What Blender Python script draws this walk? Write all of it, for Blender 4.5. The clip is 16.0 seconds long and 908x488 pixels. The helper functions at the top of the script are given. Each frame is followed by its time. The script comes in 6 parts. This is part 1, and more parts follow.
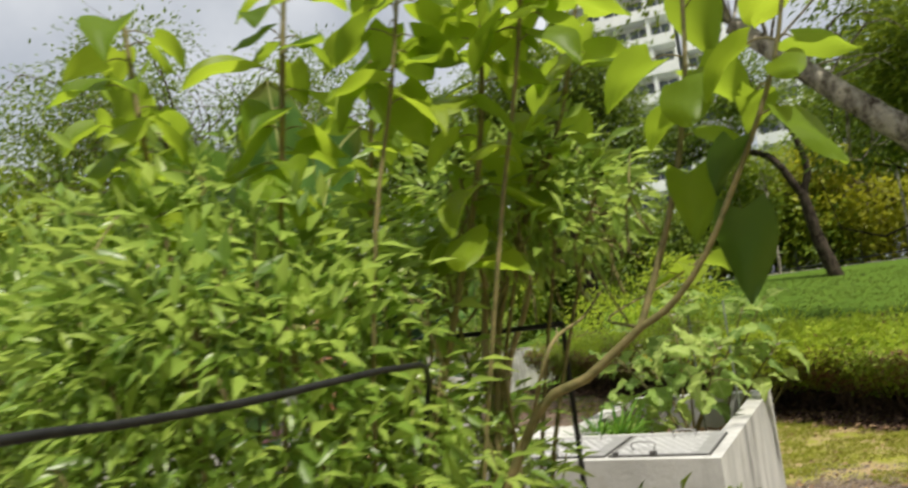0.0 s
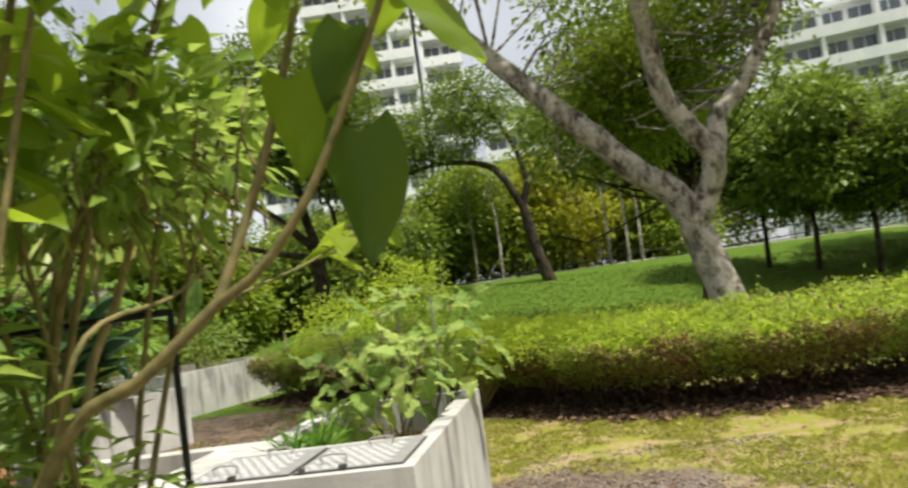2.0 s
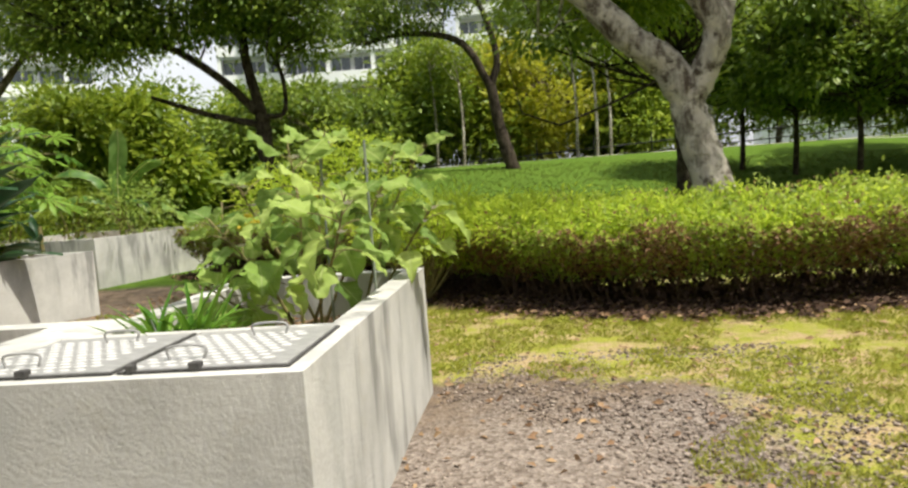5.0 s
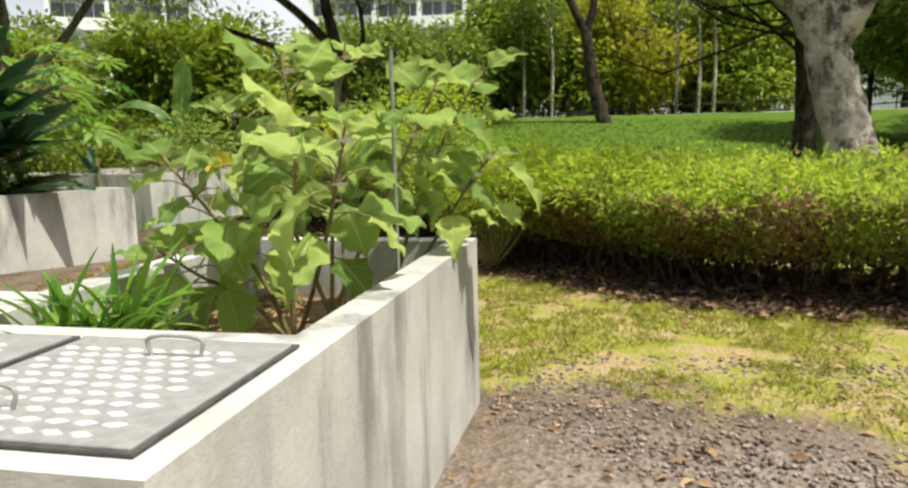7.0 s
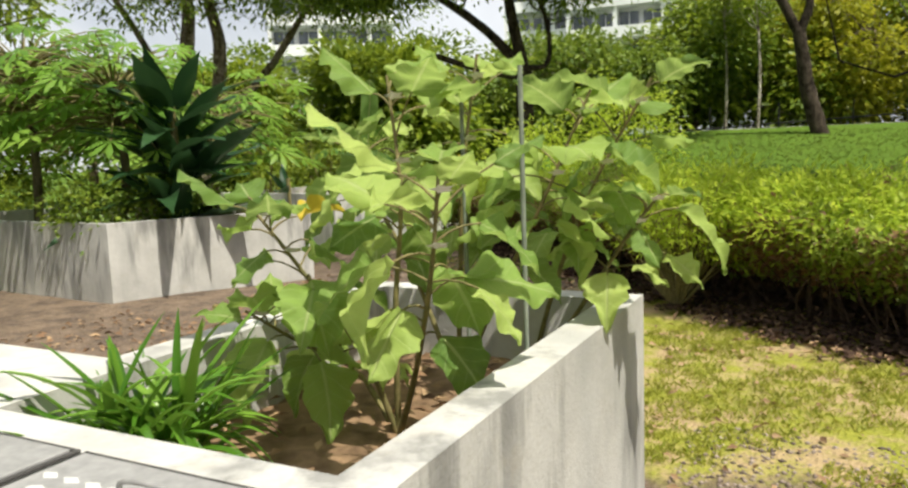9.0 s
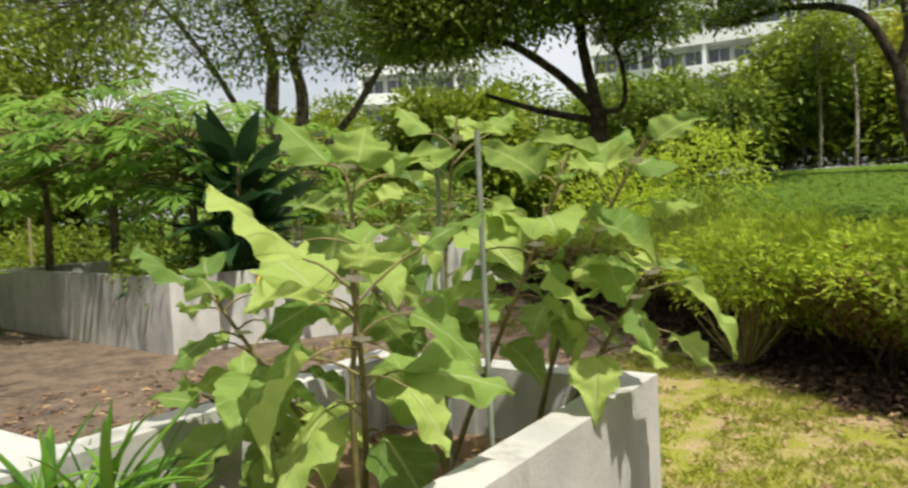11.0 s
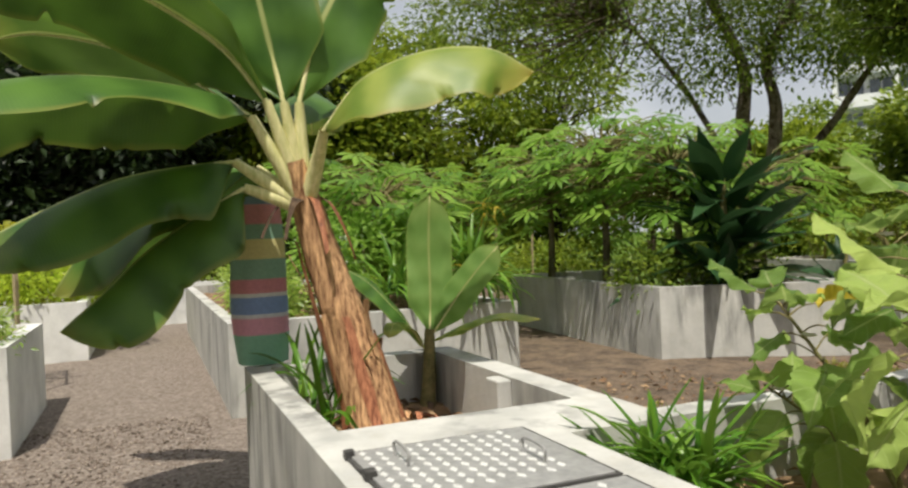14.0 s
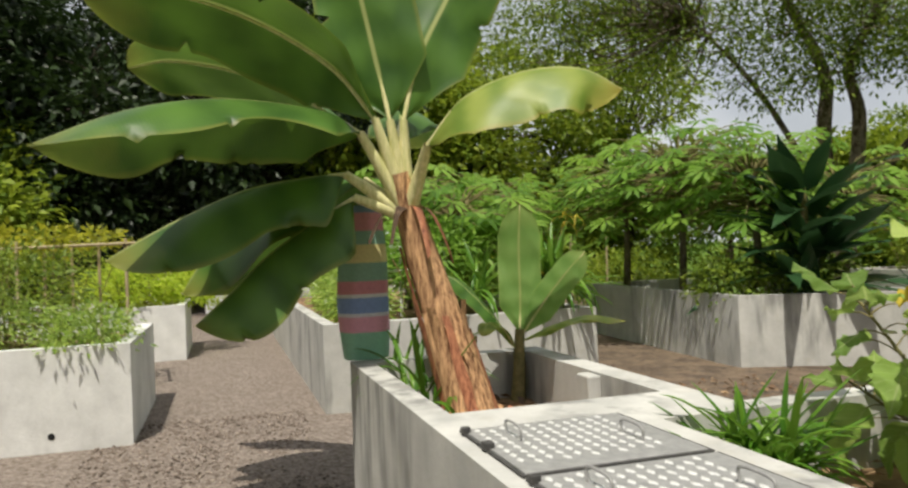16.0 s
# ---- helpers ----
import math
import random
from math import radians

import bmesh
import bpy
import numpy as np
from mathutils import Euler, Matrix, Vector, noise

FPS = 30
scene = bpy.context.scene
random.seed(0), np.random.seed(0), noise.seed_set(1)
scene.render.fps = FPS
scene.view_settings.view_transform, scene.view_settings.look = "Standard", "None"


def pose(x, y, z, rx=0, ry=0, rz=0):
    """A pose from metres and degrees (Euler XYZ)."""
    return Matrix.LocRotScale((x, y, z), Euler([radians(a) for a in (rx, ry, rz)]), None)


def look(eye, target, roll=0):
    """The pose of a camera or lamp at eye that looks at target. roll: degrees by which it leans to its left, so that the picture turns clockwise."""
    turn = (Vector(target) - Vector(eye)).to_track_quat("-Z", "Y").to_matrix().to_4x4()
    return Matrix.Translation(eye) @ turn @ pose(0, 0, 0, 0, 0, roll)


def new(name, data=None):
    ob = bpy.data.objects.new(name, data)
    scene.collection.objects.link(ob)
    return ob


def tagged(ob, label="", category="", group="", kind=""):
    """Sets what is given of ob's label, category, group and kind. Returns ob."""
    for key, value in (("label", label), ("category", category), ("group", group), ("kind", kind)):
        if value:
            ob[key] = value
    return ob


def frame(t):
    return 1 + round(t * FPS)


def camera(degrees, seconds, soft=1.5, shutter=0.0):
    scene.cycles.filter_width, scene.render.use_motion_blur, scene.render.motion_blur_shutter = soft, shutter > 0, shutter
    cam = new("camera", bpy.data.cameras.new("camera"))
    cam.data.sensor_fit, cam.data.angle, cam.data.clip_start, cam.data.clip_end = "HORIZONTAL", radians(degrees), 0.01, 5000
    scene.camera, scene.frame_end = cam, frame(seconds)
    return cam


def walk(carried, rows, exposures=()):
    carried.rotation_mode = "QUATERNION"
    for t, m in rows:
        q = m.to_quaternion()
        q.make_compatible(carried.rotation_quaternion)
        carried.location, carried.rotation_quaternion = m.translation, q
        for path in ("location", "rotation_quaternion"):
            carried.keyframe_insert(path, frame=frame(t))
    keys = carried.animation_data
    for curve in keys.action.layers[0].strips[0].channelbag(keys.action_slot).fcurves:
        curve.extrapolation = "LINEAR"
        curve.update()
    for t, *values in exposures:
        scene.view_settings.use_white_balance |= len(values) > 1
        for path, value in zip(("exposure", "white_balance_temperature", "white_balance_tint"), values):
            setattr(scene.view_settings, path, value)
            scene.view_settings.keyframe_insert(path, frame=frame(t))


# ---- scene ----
cam = camera(62.6, 16.0, soft=2.4, shutter=0.4)
PATH = [
    (0, (0.695, -3.78, 1.55), (-0.23, -2.019, 1.754), -7.0),
    (0.5, (0.711, -3.482, 1.537), (-0.067, -1.661, 1.821), -7.9),
    (1, (0.71, -3.275, 1.508), (0.065, -1.401, 1.769), -8.2),
    (1.5, (0.742, -3.277, 1.47), (0.251, -1.346, 1.645), -8.3),
    (2, (0.776, -3.219, 1.455), (0.491, -1.244, 1.592), -8.0),
    (2.5, (0.807, -3.118, 1.44), (0.711, -1.123, 1.549), -8.3),
    (3, (0.821, -2.925, 1.376), (0.778, -0.925, 1.397), -8.2),
    (3.5, (0.81, -2.674, 1.341), (0.728, -0.676, 1.301), -7.0),
    (4, (0.763, -2.511, 1.323), (0.658, -0.514, 1.27), -5.6),
    (4.5, (0.695, -2.272, 1.277), (0.539, -0.281, 1.171), -5.0),
    (7, (0.602, -0.812, 1.183), (0.174, 1.121, 0.903), -1.4),
    (7.5, (0.609, -0.674, 1.204), (0.098, 1.241, 0.935), -2.1),
    (8, (0.565, -0.457, 1.211), (-0.017, 1.44, 0.958), -1.3),
    (8.5, (0.566, -0.323, 1.228), (-0.22, 1.498, 0.974), -1.5),
    (11, (0.774, 0.127, 1.309), (-0.341, 1.783, 1.201), -2.9),
    (11.5, (0.728, 0.047, 1.319), (-0.57, 1.567, 1.24), -3.5),
    (12, (0.701, -0.08, 1.323), (-0.759, 1.286, 1.264), -4.6),
    (12.5, (0.74, -0.168, 1.332), (-0.868, 1.021, 1.297), -5.0),
    (13, (0.821, -0.241, 1.334), (-0.91, 0.76, 1.303), -4.2),
    (13.5, (0.898, -0.334, 1.347), (-0.909, 0.522, 1.328), -3.2),
    (14, (0.935, -0.424, 1.342), (-0.914, 0.336, 1.329), -2.5),
    (14.5, (0.996, -0.507, 1.324), (-0.872, 0.209, 1.303), -2.2),
    (15, (1.048, -0.586, 1.314), (-0.828, 0.105, 1.289), -2.0),
    (15.5, (1.117, -0.625, 1.318), (-0.767, 0.047, 1.293), -1.9),
    (16, (1.154, -0.638, 1.325), (-0.757, -0.048, 1.346), -2.3),
]
walk(cam, [(t, look(eye, target, roll)) for t, eye, target, roll in PATH],
     [(0, 0.10), (1, 0.20), (2, 0.28), (4.5, 0.40), (8.5, 0.36), (11, 0.22), (12.5, 0.0), (14, -0.04), (16, -0.08)])

# ---- world, sun ----
TO_SUN = Vector((0.40, -0.20, 0.895)).normalized()
world = bpy.data.worlds.new("sky")
scene.world = world
world.use_nodes = True
wn = world.node_tree
sky = wn.nodes.new("ShaderNodeTexSky")
sky.sky_type, sky.sun_disc = "NISHITA", False
sky.sun_elevation = math.asin(TO_SUN.z)
sky.sun_rotation = math.atan2(TO_SUN.x, TO_SUN.y)
sky.air_density, sky.dust_density, sky.ozone_density = 1.0, 4.0, 1.0
wn.nodes["Background"].inputs["Strength"].default_value = 0.082
# thin bright cloud all over the sky
gaze = wn.nodes.new("ShaderNodeTexCoord")
puff = wn.nodes.new("ShaderNodeTexNoise")
puff.inputs["Scale"].default_value, puff.inputs["Detail"].default_value = 2.2, 7.0
wn.links.new(gaze.outputs["Generated"], puff.inputs["Vector"])
veil = wn.nodes.new("ShaderNodeMapRange")
veil.inputs["From Min"].default_value, veil.inputs["From Max"].default_value = 0.32, 0.66
veil.inputs["To Min"].default_value, veil.inputs["To Max"].default_value = 0.25, 0.95
wn.links.new(puff.outputs[0], veil.inputs["Value"])
cloudy = wn.nodes.new("ShaderNodeMix")
cloudy.data_type = "RGBA"
wn.links.new(veil.outputs[0], cloudy.inputs[0])
wn.links.new(sky.outputs[0], cloudy.inputs[6])
cloudy.inputs[7].default_value = (10.7, 10.9, 11.1, 1.0)
wn.links.new(cloudy.outputs[2], wn.nodes["Background"].inputs["Color"])
sun = new("sun", bpy.data.lights.new("sun", "SUN"))
sun.data.energy, sun.data.angle, sun.data.color = 5.0, radians(0.8), (1.0, 0.94, 0.82)
sun.matrix_world = look(TO_SUN * 60, (0, 0, 0))


# ---- materials ----
class Mat:
    """A node material with short calls."""

    def __init__(self, name):
        self.mat = bpy.data.materials.new(name)
        self.mat.use_nodes = True
        self.t = self.mat.node_tree
        self.b = self.t.nodes["Principled BSDF"]
        self.out = self.t.nodes["Material Output"]
        self.co = self.t.nodes.new("ShaderNodeTexCoord")

    def node(self, kind, **inputs):
        n = self.t.nodes.new(kind)
        for k, v in inputs.items():
            self.put(v, n.inputs[k.replace("_", " ")])
        return n

    def put(self, v, socket):
        if isinstance(v, bpy.types.NodeSocket):
            self.t.links.new(v, socket)
        elif v is not None:
            if isinstance(v, tuple) and len(v) == 3 and socket.type == "RGBA":
                v = (*v, 1.0)
            socket.default_value = v

    def noise(self, scale, detail=4.0, rough=0.55, stretch=None, coord="Object"):
        v = self.co.outputs[coord]
        if stretch:
            m = self.node("ShaderNodeMapping", Vector=v)
            m.inputs["Scale"].default_value = stretch
            v = m.outputs[0]
        return self.node("ShaderNodeTexNoise", Vector=v, Scale=scale, Detail=detail, Roughness=rough).outputs[0]

    def ramp(self, fac, *stops):
        n = self.node("ShaderNodeValToRGB", Fac=fac)
        e = n.color_ramp.elements
        while len(e) < len(stops):
            e.new(0.5)
        for el, (p, c) in zip(e, stops):
            el.position = p
            el.color = (*c, 1) if isinstance(c, tuple) else (c, c, c, 1)
        return n.outputs[0]

    def mix(self, fac, a, b, how="MIX"):
        n = self.t.nodes.new("ShaderNodeMix")
        n.data_type, n.blend_type = "RGBA", how
        self.put(fac, n.inputs[0]), self.put(a, n.inputs[6]), self.put(b, n.inputs[7])
        return n.outputs[2]

    def math(self, op, a, b=0.0):
        n = self.t.nodes.new("ShaderNodeMath")
        n.operation = op
        self.put(a, n.inputs[0]), self.put(b, n.inputs[1])
        return n.outputs[0]

    def done(self, colour, rough=0.8, metal=0.0, bump=None, depth=0.01, strength=0.6, spec=0.3):
        self.put(colour, self.b.inputs["Base Color"])
        self.put(rough, self.b.inputs["Roughness"])
        self.put(metal, self.b.inputs["Metallic"])
        self.put(spec, self.b.inputs["Specular IOR Level"])
        if bump is not None:
            n = self.node("ShaderNodeBump", Height=bump, Distance=depth, Strength=strength)
            self.t.links.new(n.outputs[0], self.b.inputs["Normal"])
        return self.mat


def leaf_material(name, dark, mid, light, through_light=0.45, rough=0.45, per="island", spec=0.35, vein=40.0):
    m = Mat(name)
    if per == "island":
        r = m.node("ShaderNodeNewGeometry").outputs["Random Per Island"]
    else:
        r = m.node("ShaderNodeObjectInfo").outputs["Random"]
    patch = m.noise(1.3, 2.0)
    r2 = m.math("ADD", m.math("MULTIPLY", r, 0.7), m.math("MULTIPLY", patch, 0.35))
    c = m.ramp(r2, (0.1, dark), (0.45, mid), (0.85, light))
    n = m.noise(vein, 3.0)
    c = m.mix(m.math("MULTIPLY", n, 0.35), c, mid, "MIX")
    m.done(c, rough, spec=spec, bump=n, depth=0.002, strength=0.5)
    tr = m.node("ShaderNodeBsdfTranslucent", Color=m.mix(0.55, c, light))
    s = m.node("ShaderNodeMixShader", Fac=through_light)
    m.t.links.new(m.b.outputs[0], s.inputs[1])
    m.t.links.new(tr.outputs[0], s.inputs[2])
    m.t.links.new(s.outputs[0], m.out.inputs["Surface"])
    return m.mat


def concrete(name, base=(0.58, 0.575, 0.545), stain=0.85):
    m = Mat(name)
    coarse = m.noise(1.9, 6.0, 0.65)
    blot = m.noise(7.0, 5.0, 0.7)
    fine = m.noise(60.0, 4.0, 0.7)
    c = m.mix(m.ramp(coarse, (0.38, 0.0), (0.66, 1.0)), base, tuple(v * 0.72 for v in base))
    # patches where water runs down: narrow ragged drips within broad areas
    broad = m.ramp(m.noise(1.15, 3.0, 0.6, stretch=(1.0, 1.0, 0.55)), (0.44, 0.0), (0.58, 1.0))
    drip = m.ramp(m.noise(5.5, 5.0, 0.62, stretch=(1.0, 1.0, 0.17)), (0.47, 0.0), (0.60, 1.0))
    c = m.mix(m.math("MULTIPLY", m.math("MULTIPLY", broad, drip), stain), c, (0.20, 0.20, 0.19))
    film = m.ramp(m.noise(2.4, 4.0, 0.6, stretch=(1.2, 1.2, 0.3)), (0.52, 0.0), (0.70, 1.0))
    c = m.mix(m.math("MULTIPLY", film, 0.45 * stain), c, (0.36, 0.37, 0.36))
    c = m.mix(m.math("MULTIPLY", m.ramp(blot, (0.56, 0.0), (0.72, 1.0)), 0.4 * stain), c, (0.38, 0.34, 0.26))
    c = m.mix(m.math("MULTIPLY", m.ramp(fine, (0.3, 0.0), (0.8, 1.0)), 0.22), c, (0.35, 0.34, 0.32))
    rel = m.math("ADD", m.math("MULTIPLY", fine, 0.4), m.math("ADD", coarse, m.math("MULTIPLY", blot, 0.35)))
    return m.done(c, 0.88, bump=rel, depth=0.012, strength=0.55, spec=0.2)


def bark(name, a, b, scale=9.0):
    m = Mat(name)
    ridge = m.noise(scale, 7.0, 0.72, stretch=(1.0, 1.0, 0.35))
    blotch = m.noise(scale * 0.55, 5.0, 0.7)
    c = m.mix(m.ramp(ridge, (0.40, 0.0), (0.58, 1.0)), a, b)
    c = m.mix(m.ramp(blotch, (0.50, 0.0), (0.58, 0.75)), c, tuple(min(0.8, v * 1.3) for v in b))
    c = m.mix(m.ramp(m.noise(scale * 0.8, 6.0, 0.75), (0.58, 0.0), (0.64, 0.8)), c, tuple(v * 0.8 for v in a))
    rel = m.math("ADD", ridge, m.math("MULTIPLY", blotch, 0.8))
    return m.done(c, 0.95, bump=rel, depth=0.08, strength=1.0, spec=0.1)


def ground_material():
    m = Mat("ground_soil_gravel_grass")
    sep = m.node("ShaderNodeSeparateXYZ", Vector=m.co.outputs["Object"])
    x, y = sep.outputs[0], sep.outputs[1]
    wob = m.math("MULTIPLY", m.math("SUBTRACT", m.noise(0.9, 5.0, 0.65), 0.5), 3.2)
    fine = m.noise(26.0, 5.0, 0.7)
    # grassy to the east and north of the beds
    ge = m.math("SUBTRACT", m.math("ADD", x, wob), 1.5)
    gn = m.math("SUBTRACT", m.math("ADD", y, wob), 2.5)
    g = m.math("MAXIMUM", ge, gn)
    west = m.math("ADD", m.math("ADD", x, 1.4), m.math("MULTIPLY", wob, 0.5))
    far = m.math("SUBTRACT", y, 8.6)
    g = m.math("MINIMUM", g, m.math("MAXIMUM", west, far))
    gmask = m.ramp(m.math("ADD", m.math("MULTIPLY", g, 0.6), 0.5), (0.42, 0.0), (0.66, 1.0))
    patch = m.ramp(m.noise(2.6, 6.0, 0.75), (0.42, 0.0), (0.56, 1.0))
    grass = m.mix(m.noise(7.0, 4.0, 0.7), (0.17, 0.20, 0.022), (0.34, 0.33, 0.06))
    lawn = m.mix(m.noise(2.0, 5.0, 0.7), (0.045, 0.10, 0.012), (0.12, 0.19, 0.022))
    bare = m.mix(m.noise(11.0, 4.0, 0.7), (0.28, 0.20, 0.115), (0.48, 0.37, 0.20))
    near_grass = m.mix(patch, bare, grass)
    lawn_mask = m.ramp(m.math("ADD", m.math("MULTIPLY", m.math("SUBTRACT", y, 6.2), 0.3), 0.5), (0.4, 0.0), (0.7, 1.0))
    near_grass = m.mix(lawn_mask, near_grass, lawn)
    vor = m.node("ShaderNodeTexVoronoi", Vector=m.co.outputs["Object"], Scale=42.0)
    stone = m.mix(m.ramp(fine, (0.35, 0.0), (0.65, 1.0)), (0.075, 0.056, 0.044), (0.32, 0.27, 0.23))
    stone = m.mix(0.55, stone, m.mix(m.ramp(vor.outputs["Color"], (0.2, 0.0), (0.8, 1.0)), (0.14, 0.11, 0.09), (0.36, 0.31, 0.27)))
    soil = m.mix(m.ramp(m.noise(3.5, 7.0, 0.75), (0.36, 0.0), (0.62, 1.0)), (0.045, 0.032, 0.023), (0.21, 0.15, 0.10))
    soilmask = m.ramp(m.math("ADD", m.math("MULTIPLY", m.math("SUBTRACT", m.math("ADD", y, wob), 1.9), 0.5), 0.5), (0.3, 0.0), (0.7, 1.0))
    dry = m.mix(m.math("MULTIPLY", soilmask, 0.75), stone, soil)
    c = m.mix(gmask, dry, near_grass)
    rel = m.math("ADD", fine, m.math("MULTIPLY", vor.outputs["Distance"], 0.9))
    return m.done(c, 0.97, bump=rel, depth=0.02, strength=0.8, spec=0.1)


def plain(name, a, b, scale=20.0, rough=0.6, metal=0.0, spec=0.3, depth=0.002, stretch=None):
    m = Mat(name)
    n = m.noise(scale, 4.0, 0.6, stretch=stretch)
    return m.done(m.mix(m.ramp(n, (0.3, 0.0), (0.7, 1.0)), a, b), rough, metal, bump=n, depth=depth, strength=0.5, spec=spec)


def banana_material(name, a, b, c, edge, through_light=0.38):
    m = Mat(name)
    uv = m.node("ShaderNodeSeparateXYZ", Vector=m.co.outputs["UV"])
    u, v = uv.outputs[0], uv.outputs[1]
    wave = m.node("ShaderNodeTexWave", Vector=m.co.outputs["UV"], Scale=34.0, Distortion=2.5, Detail=2.0)
    wave.bands_direction = "Y"
    broad = m.node("ShaderNodeTexWave", Vector=m.co.outputs["UV"], Scale=1.6, Distortion=5.0, Detail=3.0)
    broad.bands_direction = "Y"
    col = m.mix(m.math("MULTIPLY", m.math("ADD", m.ramp(m.noise(3.0, 3.0), (0.35, 0.0), (0.65, 1.0)), broad.outputs["Fac"]), 0.5), a, b)
    col = m.mix(m.math("MULTIPLY", wave.outputs["Fac"], 0.10), col, c)
    rim = m.ramp(m.math("ABSOLUTE", m.math("SUBTRACT", u, 0.5)), (0.455, 0.0), (0.5, 1.0))
    col = m.mix(m.math("MULTIPLY", rim, m.noise(9.0, 3.0)), col, edge)
    tip = m.ramp(m.math("ADD", v, m.math("MULTIPLY", m.math("SUBTRACT", m.noise(4.0, 3.0), 0.5), 0.3)), (0.82, 0.0), (1.0, 1.0))
    col = m.mix(m.math("MULTIPLY", tip, 0.6), col, edge)
    rib = m.ramp(m.math("ABSOLUTE", m.math("SUBTRACT", u, 0.5)), (0.012, 1.0), (0.03, 0.0))
    col = m.mix(rib, col, (0.42, 0.46, 0.17))
    m.done(col, 0.43, bump=broad.outputs["Fac"], depth=0.005, strength=0.5, spec=0.4)
    tr = m.node("ShaderNodeBsdfTranslucent", Color=m.mix(0.3, col, (0.26, 0.40, 0.04)))
    s = m.node("ShaderNodeMixShader", Fac=through_light)
    m.t.links.new(m.b.outputs[0], s.inputs[1])
    m.t.links.new(tr.outputs[0], s.inputs[2])
    m.t.links.new(s.outputs[0], m.out.inputs["Surface"])
    return m.mat


def veined_leaf(name, dark, mid, light, vein, through_light=0.42):
    """A broad soft leaf with a pale midrib and side veins laid out along its uv."""
    m = Mat(name)
    uv = m.node("ShaderNodeSeparateXYZ", Vector=m.co.outputs["UV"])
    u = m.math("MULTIPLY", m.math("ABSOLUTE", m.math("SUBTRACT", uv.outputs[0], 0.5)), 2.0)
    r = m.node("ShaderNodeObjectInfo").outputs["Random"]
    c = m.ramp(r, (0.05, dark), (0.45, mid), (0.95, light))
    c = m.mix(m.math("MULTIPLY", m.ramp(m.noise(22.0, 4.0, 0.65), (0.35, 0.0), (0.7, 1.0)), 0.35), c, mid)
    rib = m.ramp(u, (0.03, 1.0), (0.09, 0.0))
    run = m.math("FRACT", m.math("MULTIPLY", m.math("SUBTRACT", uv.outputs[1], m.math("MULTIPLY", u, 0.22)), 6.0))
    side = m.ramp(run, (0.0, 1.0), (0.10, 0.0))
    lines = m.math("MAXIMUM", rib, m.math("MULTIPLY", side, 0.6))
    c = m.mix(m.math("MULTIPLY", lines, 0.55), c, vein)
    puff = m.math("SUBTRACT", m.noise(30.0, 3.0), lines)
    m.done(c, 0.62, spec=0.3, bump=puff, depth=0.006, strength=0.6)
    tr = m.node("ShaderNodeBsdfTranslucent", Color=m.mix(0.5, c, light))
    s = m.node("ShaderNodeMixShader", Fac=through_light)
    m.t.links.new(m.b.outputs[0], s.inputs[1])
    m.t.links.new(tr.outputs[0], s.inputs[2])
    m.t.links.new(s.outputs[0], m.out.inputs["Surface"])
    return m.mat


M_GROUND = ground_material()
M_CONC = concrete("whitewashed_concrete")
M_CONC2 = concrete("pale_painted_concrete", (0.76, 0.76, 0.74), 0.15)
M_SOIL = plain("planter_soil", (0.10, 0.065, 0.04), (0.33, 0.22, 0.13), 9.0, 0.98, depth=0.03, spec=0.1)
M_BARK = bark("grey_flaky_bark", (0.085, 0.065, 0.05), (0.50, 0.46, 0.39), 6.0)
M_BARK_DARK = bark("dark_bark", (0.018, 0.014, 0.010), (0.075, 0.06, 0.045))
M_BARK_MID = bark("brown_bark", (0.07, 0.05, 0.035), (0.24, 0.20, 0.15))
M_STEM = plain("woody_green_stem", (0.10, 0.10, 0.035), (0.26, 0.21, 0.09), 30.0, 0.7)
M_TWIG = plain("dark_twig", (0.035, 0.022, 0.015), (0.13, 0.085, 0.055), 25.0, 0.9)
M_L_PARK = leaf_material("park_tree_leaf", (0.060, 0.115, 0.010), (0.165, 0.255, 0.022), (0.35, 0.42, 0.040), 0.44)
M_L_DARK = leaf_material("dark_tree_leaf", (0.036, 0.075, 0.010), (0.11, 0.185, 0.020), (0.28, 0.36, 0.042), 0.34)
# near-black: the shade within the dense garden trees is put into this colour
M_L_SHADE = leaf_material("shade_painted_leaf", (0.005, 0.012, 0.004), (0.013, 0.028, 0.007), (0.035, 0.065, 0.013), 0.2)
M_L_YELLOW = leaf_material("yellow_green_leaf", (0.13, 0.17, 0.012), (0.27, 0.30, 0.020), (0.46, 0.45, 0.035), 0.5)
M_L_BRIGHT = leaf_material("bright_shrub_leaf", (0.16, 0.27, 0.018), (0.35, 0.50, 0.035), (0.58, 0.67, 0.08), 0.6)
M_L_HEDGE = leaf_material("hedge_leaf", (0.115, 0.18, 0.032), (0.28, 0.39, 0.060), (0.48, 0.57, 0.11), 0.62)
M_L_RED = leaf_material("reddish_hedge_leaf", (0.10, 0.052, 0.028), (0.23, 0.13, 0.065), (0.38, 0.25, 0.13), 0.38)
M_L_CHILI = leaf_material("chili_leaf", (0.075, 0.15, 0.024), (0.22, 0.36, 0.055), (0.46, 0.58, 0.12), 0.55, rough=0.34, spec=0.6)
M_L_HEART = leaf_material("heart_leaf", (0.05, 0.115, 0.010), (0.19, 0.31, 0.02), (0.42, 0.53, 0.04), 0.66, per="object", vein=22.0)
